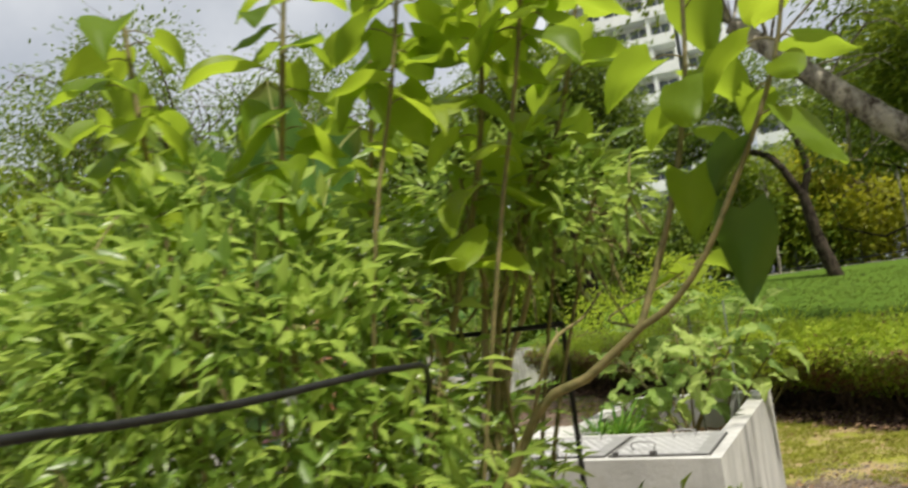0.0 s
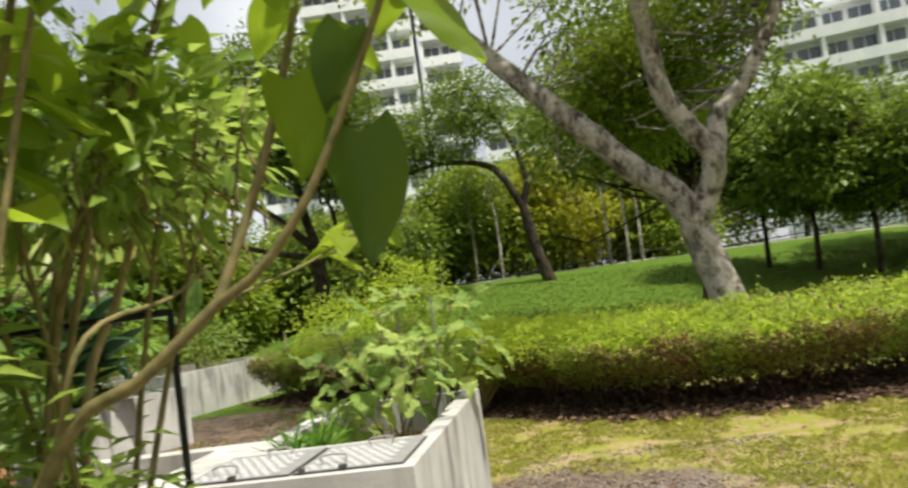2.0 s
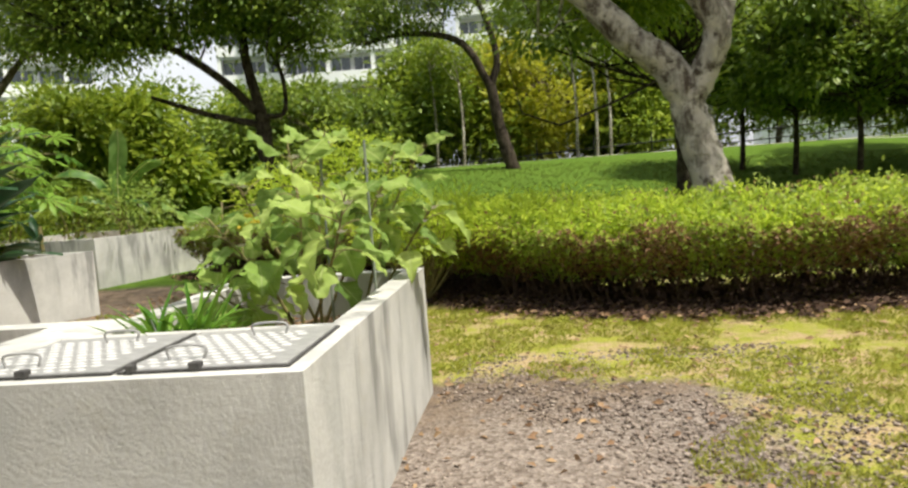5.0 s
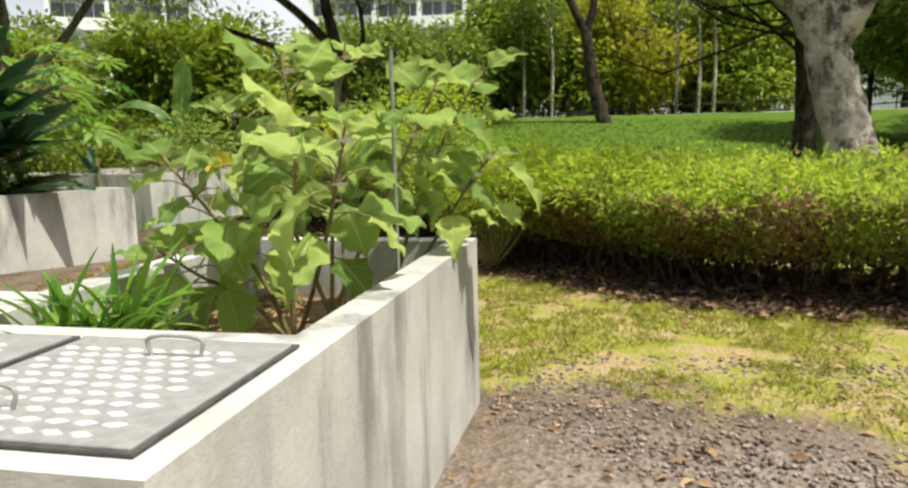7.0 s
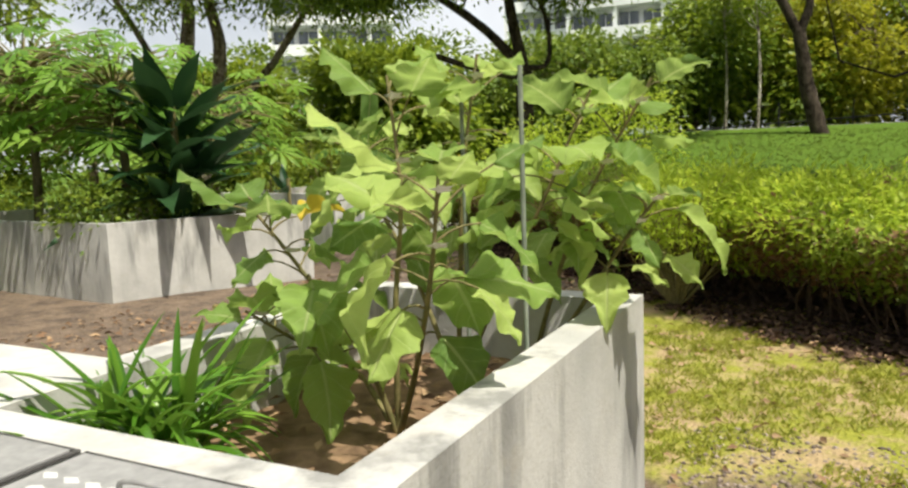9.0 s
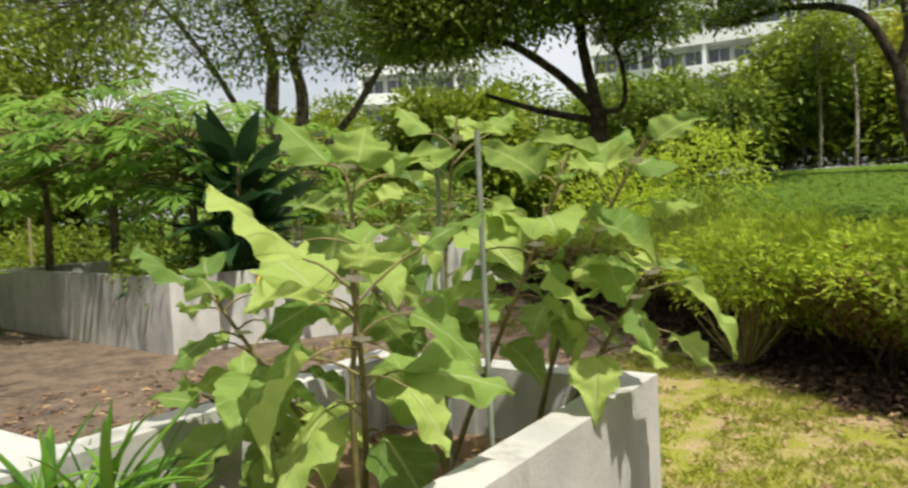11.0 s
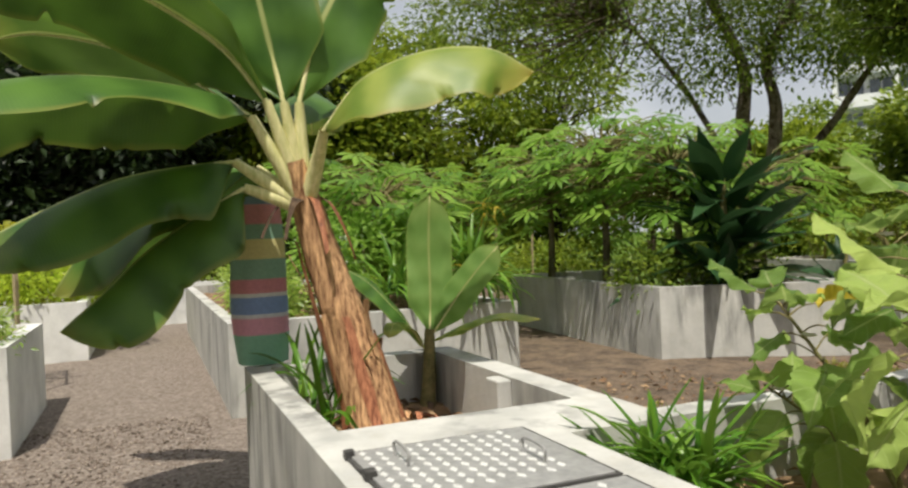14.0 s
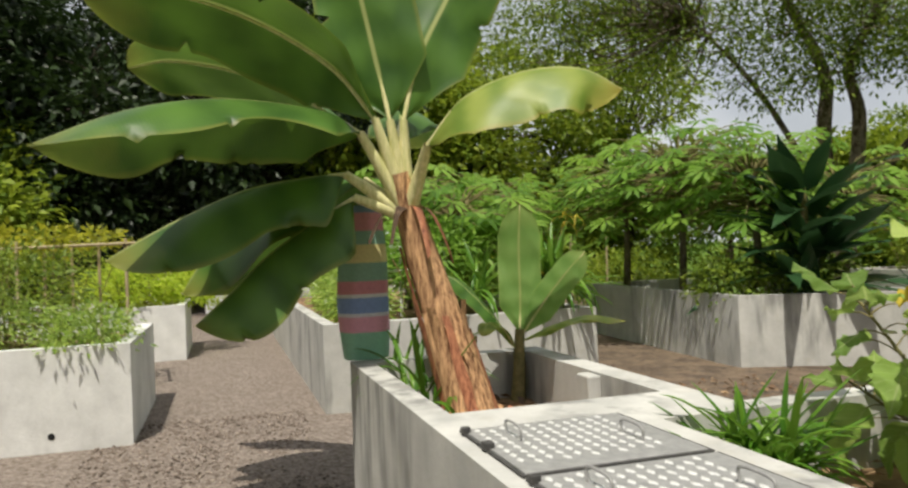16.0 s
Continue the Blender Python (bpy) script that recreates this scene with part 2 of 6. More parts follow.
# darker copy of the heart leaf, with shade put into its colour
M_L_SHADEDHEART = leaf_material("shaded_heart_leaf", (0.04, 0.09, 0.010), (0.07, 0.14, 0.014), (0.10, 0.18, 0.02), 0.25, per="object", vein=22.0)
M_L_EGG = veined_leaf("aubergine_leaf", (0.085, 0.175, 0.035), (0.26, 0.40, 0.085), (0.50, 0.62, 0.17), (0.56, 0.63, 0.30), 0.50)
M_L_PANDAN = leaf_material("pandan_leaf", (0.03, 0.10, 0.008), (0.085, 0.21, 0.018), (0.22, 0.38, 0.05), 0.35, rough=0.3, per="object")
M_L_PAPAYA = leaf_material("papaya_leaf", (0.055, 0.14, 0.016), (0.155, 0.31, 0.040), (0.31, 0.49, 0.075), 0.52)
M_L_CANNA = leaf_material("dark_broad_leaf", (0.012, 0.040, 0.016), (0.022, 0.065, 0.024), (0.045, 0.10, 0.035), 0.2, rough=0.3, per="object")
M_L_YELLOWING = leaf_material("yellowed_leaf", (0.40, 0.26, 0.02), (0.52, 0.38, 0.03), (0.60, 0.50, 0.06), 0.4, per="object")
M_L_DRY = leaf_material("dry_fallen_leaf", (0.10, 0.055, 0.03), (0.22, 0.13, 0.07), (0.42, 0.29, 0.16), 0.1, rough=0.8)
# brown-black leaf whose colour carries the shade in and under the hedge
M_L_HEDGE_SHADE = leaf_material("hedge_shade_leaf", (0.022, 0.012, 0.008), (0.05, 0.028, 0.017), (0.11, 0.065, 0.04), 0.05, rough=0.9)
M_GRASS = leaf_material("grass_blade", (0.14, 0.19, 0.016), (0.28, 0.33, 0.03), (0.48, 0.45, 0.09), 0.45)
M_LAWN = leaf_material("lawn_blade", (0.045, 0.09, 0.010), (0.095, 0.15, 0.016), (0.19, 0.24, 0.03), 0.3)
M_BANANA = banana_material("banana_blade", (0.028, 0.085, 0.014), (0.10, 0.21, 0.035), (0.17, 0.30, 0.06), (0.30, 0.28, 0.06), 0.30)
M_BANANA_Y = banana_material("yellowing_banana_blade", (0.13, 0.23, 0.03), (0.40, 0.46, 0.10), (0.46, 0.48, 0.10), (0.42, 0.30, 0.07))
M_BANANA_YOUNG = banana_material("young_banana_blade", (0.14, 0.28, 0.06), (0.26, 0.42, 0.12), (0.34, 0.50, 0.16), (0.38, 0.46, 0.13), 0.48)
M_SHEATH = plain("dry_banana_sheath", (0.09, 0.030, 0.014), (0.76, 0.46, 0.24), 7.0, 0.8, stretch=(9, 9, 1.2), depth=0.02)
M_SHEATH_RED = plain("reddish_banana_sheath", (0.12, 0.035, 0.02), (0.54, 0.23, 0.12), 8.0, 0.6, stretch=(9, 9, 1.2), depth=0.01)
M_PETIOLE = plain("pale_banana_stalk", (0.50, 0.50, 0.20), (0.80, 0.74, 0.42), 9.0, 0.45, stretch=(6, 6, 1), spec=0.4)
M_STEEL = plain("galvanised_steel", (0.25, 0.25, 0.245), (0.36, 0.355, 0.35), 35.0, 0.5, 0.15, 0.5)
M_TREAD = plain("worn_bright_steel", (0.56, 0.56, 0.55), (0.70, 0.70, 0.68), 40.0, 0.35, 0.1, 0.5)
M_DARKGAP = plain("grimy_steel_edge", (0.04, 0.04, 0.04), (0.11, 0.105, 0.10), 30.0, 0.7, 0.3)
M_STAKE = plain("grey_green_stake", (0.13, 0.16, 0.12), (0.26, 0.29, 0.24), 20.0, 0.6)
M_BLACK = plain("black_painted_steel", (0.010, 0.011, 0.011), (0.03, 0.03, 0.03), 30.0, 0.5, 0.2)
M_WHITEPIPE = plain("white_plastic_pipe", (0.70, 0.71, 0.70), (0.82, 0.82, 0.80), 12.0, 0.45)
M_BAMBOO = plain("weathered_bamboo", (0.26, 0.20, 0.11), (0.50, 0.42, 0.26), 10.0, 0.7, stretch=(5, 5, 1))
M_FACADE = plain("white_painted_facade", (0.66, 0.68, 0.70), (0.80, 0.81, 0.82), 0.6, 0.8)
M_GLASS = plain("dark_window_glass", (0.06, 0.075, 0.09), (0.14, 0.16, 0.19), 0.9, 0.15, spec=0.6)
M_ROAD = plain("pale_path_concrete", (0.30, 0.28, 0.25), (0.44, 0.42, 0.38), 3.0, 0.9)
M_WHITEBLOOM = plain("white_petal", (0.75, 0.72, 0.78), (0.88, 0.86, 0.88), 20.0, 0.6)


# ---- building blocks ----
def empty(name, label, category, group="", kind="", at=(0, 0, 0)):
    ob = new(name)
    ob.location = at
    ob.empty_display_size = 0.1
    return tagged(ob, label, category, group, kind)


def quick_mesh(name, verts, faces, mat, uv=None, smooth=False):
    """A mesh from arrays whose faces all have the same number of corners."""
    verts, faces = np.asarray(verts, np.float32), np.asarray(faces, np.int32)
    me = bpy.data.meshes.new(name)
    k = faces.shape[1]
    me.vertices.add(len(verts))
    me.vertices.foreach_set("co", verts.ravel())
    me.loops.add(faces.size)
    me.loops.foreach_set("vertex_index", faces.ravel())
    me.polygons.add(len(faces))
    me.polygons.foreach_set("loop_start", np.arange(0, faces.size, k, dtype=np.int32))
    if smooth:
        me.polygons.foreach_set("use_smooth", np.ones(len(faces), bool))
    if uv is not None:
        me.uv_layers.new(name="UVMap").data.foreach_set("uv", np.asarray(uv, np.float32)[faces.ravel()].ravel())
    me.update()
    me.validate()
    if mat:
        me.materials.append(mat)
    return me


def child(name, me, parent, label="", kind="", m=None):
    ob = new(name, me)
    ob.parent = parent
    if m is not None:
        ob.matrix_basis = m
    return tagged(ob, label, kind=kind)


def part(name, bm, mat, parent, label="", kind=""):
    me = bpy.data.meshes.new(name)
    bm.to_mesh(me)
    bm.free()
    me.materials.append(mat)
    return child(name, me, parent, label, kind)


def box_bm(lo, hi, bevel=0.0, bm=None):
    bm = bm or bmesh.new()
    vs = bmesh.ops.create_cube(bm, size=1.0)["verts"]
    lo, hi = Vector(lo), Vector(hi)
    for v in vs:
        v.co = Vector(((lo[i] + hi[i]) / 2 + v.co[i] * (hi[i] - lo[i]) for i in range(3)))
    if bevel:
        es = list({e for v in vs for e in v.link_edges})
        bmesh.ops.bevel(bm, geom=es, offset=bevel, segments=2, affect="EDGES", profile=0.5)
    return bm


def smooth_line(points, n):
    """n places along a Catmull-Rom curve through the points."""
    p = np.array(points, float)
    p = np.vstack([2 * p[0] - p[1], p, 2 * p[-1] - p[-2]])
    out = []
    for s in np.linspace(0, len(p) - 3 - 1e-6, n):
        i = int(s)
        t = s - i
        a, b, c, d = p[i:i + 4]
        out.append(0.5 * (2 * b + (c - a) * t + (2 * a - 5 * b + 4 * c - d) * t * t + (3 * b - a - 3 * c + d) * t ** 3))
    return np.array(out)


def tube(points, r0, r1, sides=7, n=None, lump=0.0, rng=None):
    """Verts and quads of a tapered limb along the points."""
    line = smooth_line(points, n or max(4, 3 * len(points)))
    k = len(line)
    tang = np.gradient(line, axis=0)
    tang /= np.linalg.norm(tang, axis=1)[:, None] + 1e-9
    up = np.array([0.31, 0.95, 0.05]) if abs(tang[0][1]) < 0.8 else np.array([1.0, 0.1, 0.0])
    verts = []
    for i in range(k):
        a = np.cross(tang[i], up)
        a /= np.linalg.norm(a)
        b = np.cross(tang[i], a)
        r = r0 + (r1 - r0) * i / (k - 1)
        for j in range(sides):
            w = 2 * math.pi * j / sides
            rr = r * (1 + (rng.uniform(-lump, lump) if rng else 0.0))
            verts.append(line[i] + rr * (math.cos(w) * a + math.sin(w) * b))
    faces = [(i * sides + j, i * sides + (j + 1) % sides, (i + 1) * sides + (j + 1) % sides, (i + 1) * sides + j) for i in range(k - 1) for j in range(sides)]
    return np.array(verts), np.array(faces)


def joined(pieces):
    vs, fs, base = [], [], 0
    for v, f in pieces:
        vs.append(v)
        fs.append(f + base)
        base += len(v)
    return np.vstack(vs), np.vstack(fs)


LEAF_V = np.array([(0, 0, 0), (0.5, 0.42, 0.10), (0, 0.5, -0.02), (-0.5, 0.42, 0.10), (0, 1.0, -0.10)], float)
LEAF_F = np.array([(0, 1, 2), (1, 4, 2), (0, 2, 3), (2, 4, 3)])
KITE_F = np.array([(0, 1, 4), (0, 4, 3)])


def leaves(places, ways, length, width, rng, spread=0.35, droop=0.0, faces=LEAF_F):
    """Many small folded leaves: verts and triangles. ways: outward directions."""
    n = len(places)
    d = ways + rng.normal(0, spread, (n, 3))
    d[:, 2] -= droop
    d /= np.linalg.norm(d, axis=1)[:, None] + 1e-9
    nrm = np.tile([0.0, 0.0, 1.0], (n, 1)) + rng.normal(0, 0.45, (n, 3))
    side = np.cross(d, nrm)
    side /= np.linalg.norm(side, axis=1)[:, None] + 1e-9
    nrm = np.cross(side, d)
    ln = (length * rng.uniform(0.6, 1.25, n))[:, None, None]
    t = LEAF_V[None]
    v = places[:, None] + ln * (t[..., 0:1] * width / length * side[:, None] + t[..., 1:2] * d[:, None] + t[..., 2:3] * nrm[:, None])
    f = faces[None] + (np.arange(n) * 5)[:, None, None]
    return v.reshape(-1, 3), f.reshape(-1, 3)


def cloud(centre, radii, n, rng, shell=0.55):
    """Places and outward ways in a lumpy ball, more of them near its skin."""
    d = rng.normal(0, 1, (n, 3))
    d /= np.linalg.norm(d, axis=1)[:, None]
    r = shell + (1 - shell) * rng.random(n) ** 0.6
    r *= 1 + 0.22 * np.sin(d[:, 0] * 5 + centre[0]) * np.cos(d[:, 2] * 6 + centre[1])
    return np.array(centre) + d * r[:, None] * np.array(radii), d


def clumped(clouds, rng, clump, per):
    """Leaf places in clumps at the places of the clouds, leaving gaps between."""
    ps, ds = [], []
    for c, r, n in clouds:
        p, d = cloud(c, r, max(1, n // per), rng)
        q = np.repeat(p, per, axis=0)
        off = rng.normal(0, clump, q.shape) * np.array([1, 1, 0.55])
        ps.append(q + off)
        e = np.repeat(d, per, axis=0) * 0.5 + off / (clump * 2.2)
        ds.append(e)
    return np.vstack(ps), np.vstack(ds)


def tree(label, limbs, clouds, mat, trunk_mat, leaf=(0.16, 0.075), clump=0.35, per=14, seed=1, twigs=True, droop=0.25, faces=LEAF_F, name="tree", base=None, step=9):
    rng = np.random.default_rng(seed)
    base = base or limbs[0][0][0]
    top = empty(name, label, "tree", at=base)
    o = np.array(base)
    first = limbs[0]
    v, f = tube(first[0], first[1], first[2], 14, 5 * len(first[0]), 0.08, rng)
    child("trunk", quick_mesh("trunk", v - o, f, trunk_mat, smooth=True), top)
    for pts, r0, r1 in limbs[1:]:
        v, f = tube(pts, r0, r1, 12, 5 * len(pts), 0.09, rng)
        child("limb", quick_mesh("limb", v - o, f, trunk_mat, smooth=True), top)
    p, d = clumped(clouds, rng, clump, per)
    if twigs and limbs:
        tw = []
        spots = np.vstack([smooth_line(l[0], 12)[5:] for l in limbs])
        for q in p[::per * step]:
            e = spots[np.argmin(np.linalg.norm(spots - q, axis=1) + rng.random(len(spots)) * 0.9)]
            gap = np.linalg.norm(q - e)
            mid = (e + q) / 2 + rng.normal(0, 0.16 * gap, 3)
            tw.append(tube([e, mid, q], min(0.03, 0.010 + 0.006 * gap), 0.005, 4, 6))
        v, f = joined(tw)
        child("branchwork", quick_mesh("branchwork", v - o, f, trunk_mat), top, kind="stuff")
    v, f = leaves(p, d, leaf[0], leaf[1], rng, 0.5, droop, faces)
    child("crown", quick_mesh("crown", v - o, f, mat), top, kind="stuff")
    return top


# ---- ground ----
def ground_height(x, y):
    s = max(0.0, y - 11.2 - 0.22 * max(x, 0.0))
    h = 0.152 * s if s < 11.5 else 1.75 + 0.02 * (s - 11.5)
    return min(h, 2.4) * min(1.0, max(0.0, (x + 12) / 6.0))


def build_ground():
    xs = np.unique(np.concatenate([np.linspace(-600, -30, 12), np.linspace(-30, -8, 23), np.linspace(-8, 8, 81), np.linspace(8, 30, 23), np.linspace(30, 600, 12)]))
    ys = np.unique(np.concatenate([np.linspace(-600, -20, 10), np.linspace(-20, -5, 16), np.linspace(-5, 8, 66), np.linspace(8, 40, 40), np.linspace(40, 700, 12)]))
    vs = [(x, y, ground_height(x, y) + (0.02 * noise.noise((x * 0.9, y * 0.9, 0)) + 0.008 * noise.noise((x * 4, y * 4, 3)) if abs(x) < 12 and y < 12 else 0.0)) for y in ys for x in xs]
    w = len(xs)
    fs = [(j * w + i, j * w + i + 1, (j + 1) * w + i + 1, (j + 1) * w + i) for j in range(len(ys) - 1) for i in range(w - 1)]
    ob = new("ground", quick_mesh("ground", vs, fs, M_GROUND, smooth=True))
    return tagged(ob, "ground of gravel, brown soil and patchy grass rising to a lawn", "ground", kind="structure")


build_ground()

def strip(name, pts, half, mat, label, lift=0.02):
    line = smooth_line(pts, 40)
    t = np.gradient(line, axis=0)
    side = np.stack([t[:, 1], -t[:, 0], np.zeros(len(t))], 1)
    side /= np.linalg.norm(side, axis=1)[:, None]
    vs = []
    for p, s in zip(line, side):
        for k, dz in ((-1, -0.15), (-1, lift), (1, lift), (1, -0.15)):
            q = p + s * half * k
            vs.append((q[0], q[1], ground_height(q[0], q[1]) + dz))
    fs = [(4 * i + j, 4 * i + j + 1, 4 * i + j + 5, 4 * i + j + 4) for i in range(len(line) - 1) for j in range(3)]
    return tagged(new(name, quick_mesh(name, vs, fs, mat)), label, "path", kind="structure")


strip("pavement", [(-10, 26, 0), (2, 26.5, 0), (12, 26, 0), (30, 24, 0)], 0.9, M_ROAD, "pale concrete park path beyond the lawn")


# ---- raised concrete beds ----
def cell_walls(xs, ys, cells, z0, z1, bevel=0.012, batter=0.0):
    """A solid that fills the listed cells of a grid from z0 to z1, with worn edges."""
    bm = bmesh.new()
    at = {}

    def v(i, j, z):
        if (i, j, z) not in at:
            at[i, j, z] = bm.verts.new((xs[i], ys[j], z))
        return at[i, j, z]

    filled = set(cells)
    for i, j in filled:
        bm.faces.new([v(i, j, z1), v(i + 1, j, z1), v(i + 1, j + 1, z1), v(i, j + 1, z1)])
        for di, dj, a, b in ((0, -1, (i, j), (i + 1, j)), (1, 0, (i + 1, j), (i + 1, j + 1)), (0, 1, (i + 1, j + 1), (i, j + 1)), (-1, 0, (i, j + 1), (i, j))):
            if (i + di, j + dj) not in filled:
                bm.faces.new([v(*a, z0), v(*b, z0), v(*b, z1), v(*a, z1)])
    sharp = [e for e in bm.edges if len(e.link_faces) == 2 and e.calc_face_angle(0) > 0.5]
    bmesh.ops.bevel(bm, geom=sharp, offset=bevel, segments=2, affect="EDGES", profile=0.5)
    return bm


def soil_sheet(x0, x1, y0, y1, z, seed):
    nx, ny = max(4, int((x1 - x0) / 0.06)), max(4, int((y1 - y0) / 0.06))
    xs, ys = np.linspace(x0, x1, nx), np.linspace(y0, y1, ny)
    vs = [(x, y, z + 0.05 * noise.noise((x * 3, y * 3, seed)) + 0.03 * noise.noise((x * 11, y * 11, seed))) for y in ys for x in xs]
    fs = [(j * nx + i, j * nx + i + 1, (j + 1) * nx + i + 1, (j + 1) * nx + i) for j in range(ny - 1) for i in range(nx - 1)]
    return quick_mesh("soil", vs, fs, M_SOIL, smooth=True)


def planter(x0, x1, y0, y1, label, h=0.75, th=0.11, soil=0.55, mat=None, name="planter"):
    top = empty(name, label, "planter", "raised concrete beds", at=((x0 + x1) / 2, (y0 + y1) / 2, 0))
    o = Vector(top.location)
    xs, ys = [x0, x0 + th, x1 - th, x1], [y0, y0 + th, y1 - th, y1]
    bm = cell_walls(xs, ys, [(i, j) for i in range(3) for j in range(3) if (i, j) != (1, 1)], -0.05, h)
    bmesh.ops.translate(bm, verts=bm.verts, vec=-o)
    part("wall", bm, mat or M_CONC, top)
    me = soil_sheet(x0 + th - 0.02, x1 - th + 0.02, y0 + th - 0.02, y1 - th + 0.02, soil, x0)
    child("soil", me, top, "dry brown soil", m=Matrix.Translation(-o))
    return top


def main_planter():
    top = empty("planter", "stained white concrete L-shaped raised bed with steel hatches", "planter", "raised concrete beds")
    xs = [-2.92, -2.80, -1.40, -1.12, -1.00, -0.11, 0.0]
    ys = [0.0, 0.11, 0.72, 0.97, 1.10, 2.26, 2.37]
    solid = []
    for i in range(6):
        for j in range(6):
            x, y = (xs[i] + xs[i + 1]) / 2, (ys[j] + ys[j + 1]) / 2
            inside = y < 1.10 or x > -1.12
            bed_w = -2.80 < x < -1.40 and 0.11 < y < 0.97
            bed_n = -1.00 < x < -0.11 and 0.72 < y < 2.26
            if inside and not bed_w and not bed_n:
                solid.append((i, j))
    part("wall", cell_walls(xs, ys, solid, -0.05, 0.75), M_CONC, top)
    child("soil", soil_sheet(-2.82, -1.38, 0.09, 0.99, 0.47, 2.0), top, "dry sandy brown soil")
    child("soil", soil_sheet(-1.02, -0.09, 0.70, 2.28, 0.50, 5.0), top, "dry brown soil")
    part("pier", box_bm((-2.00, 0.90, 0.35), (-1.88, 0.968, 0.742), 0.008), M_CONC, top)
    return top


main_planter()


# ---- steel chequer-plate hatches ----
def hatch(x0, x1, y0, y1, z):
    top = empty("access_hatch", "galvanised chequer-plate hatch lid set on the concrete bed", "hatch", "steel hatches", at=((x0 + x1) / 2, (y0 + y1) / 2, z))
    o = Vector(top.location)

    def local(bm):
        bmesh.ops.translate(bm, verts=bm.verts, vec=-o)
        return bm

    frame_bm = bmesh.new()
    for lo, hi in (((x0, y0, z), (x1, y0 + 0.009, z + 0.007)), ((x0, y1 - 0.009, z), (x1, y1, z + 0.007)), ((x0, y0 + 0.009, z), (x0 + 0.009, y1 - 0.009, z + 0.007)), ((x1 - 0.009, y0 + 0.009, z), (x1, y1 - 0.009, z + 0.007))):
        box_bm(lo, hi, 0.002, frame_bm)
    part("frame", local(frame_bm), M_DARKGAP, top, "grimy dark steel surround")
    part("plate", local(box_bm((x0 + 0.012, y0 + 0.012, z - 0.004), (x1 - 0.012, y1 - 0.012, z + 0.010), 0.003)), M_STEEL, top)
    vs, fs = [], []
    pitch = 0.051
    rows_n, cols_n = int((y1 - y0 - 0.07) / 0.042), int((x1 - x0 - 0.09) / pitch)
    for j in range(rows_n):
        for i in range(cols_n):
            cx, cy = x0 + 0.045 + (i + 0.5 * (j % 2)) * pitch, y0 + 0.045 + j * 0.042
            a = radians(10 if j % 2 else -6)
            b = len(vs)
            for u, w, dz in ((-0.022, 0, 0), (0, -0.0115, 0), (0.022, 0, 0), (0, 0.0115, 0), (-0.011, 0, 0.0035), (0.011, 0, 0.0035)):
                vs.append((cx + u * math.cos(a) - w * math.sin(a) - o.x, cy + u * math.sin(a) + w * math.cos(a) - o.y, 0.0102 + dz))
            fs += [(b, b + 1, b + 4), (b + 1, b + 5, b + 4), (b + 1, b + 2, b + 5), (b + 2, b + 3, b + 5), (b + 3, b + 4, b + 5), (b + 3, b, b + 4)]
    child("tread", quick_mesh("tread", vs, fs, M_TREAD), top, "raised bright tread marks", kind="stuff")
    for hx, hy in (((x0 + x1) / 2 + 0.05, y1 - 0.13), ((x0 + x1) / 2 - 0.1, y0 + 0.12)):
        pts = [(hx - 0.055 - o.x, hy - o.y, 0.009), (hx - 0.055 - o.x, hy - o.y, 0.048), (hx + 0.055 - o.x, hy - o.y, 0.048), (hx + 0.055 - o.x, hy - o.y, 0.009)]
        v, f = tube(pts, 0.0045, 0.0045, 8, 18)
        child("handle", quick_mesh("handle", v, f, M_STEEL, smooth=True), top, "thin bent steel handle")
    bm = box_bm((x1 - 0.30, y0 - 0.006, z + 0.003), (x1 - 0.265, y0 + 0.026, z + 0.026), 0.003)
    part("latch", local(bm), M_DARKGAP, top, "rusty dark latch")
    bm = box_bm((x0 + 0.03, y0 - 0.006, z + 0.003), (x0 + 0.055, y0 + 0.022, z + 0.026), 0.003)
    part("hinge", local(bm), M_DARKGAP, top)
    return top


hatch(-0.575, -0.055, 0.055, 0.62, 0.752)
hatch(-1.115, -0.590, 0.055, 0.62, 0.752)



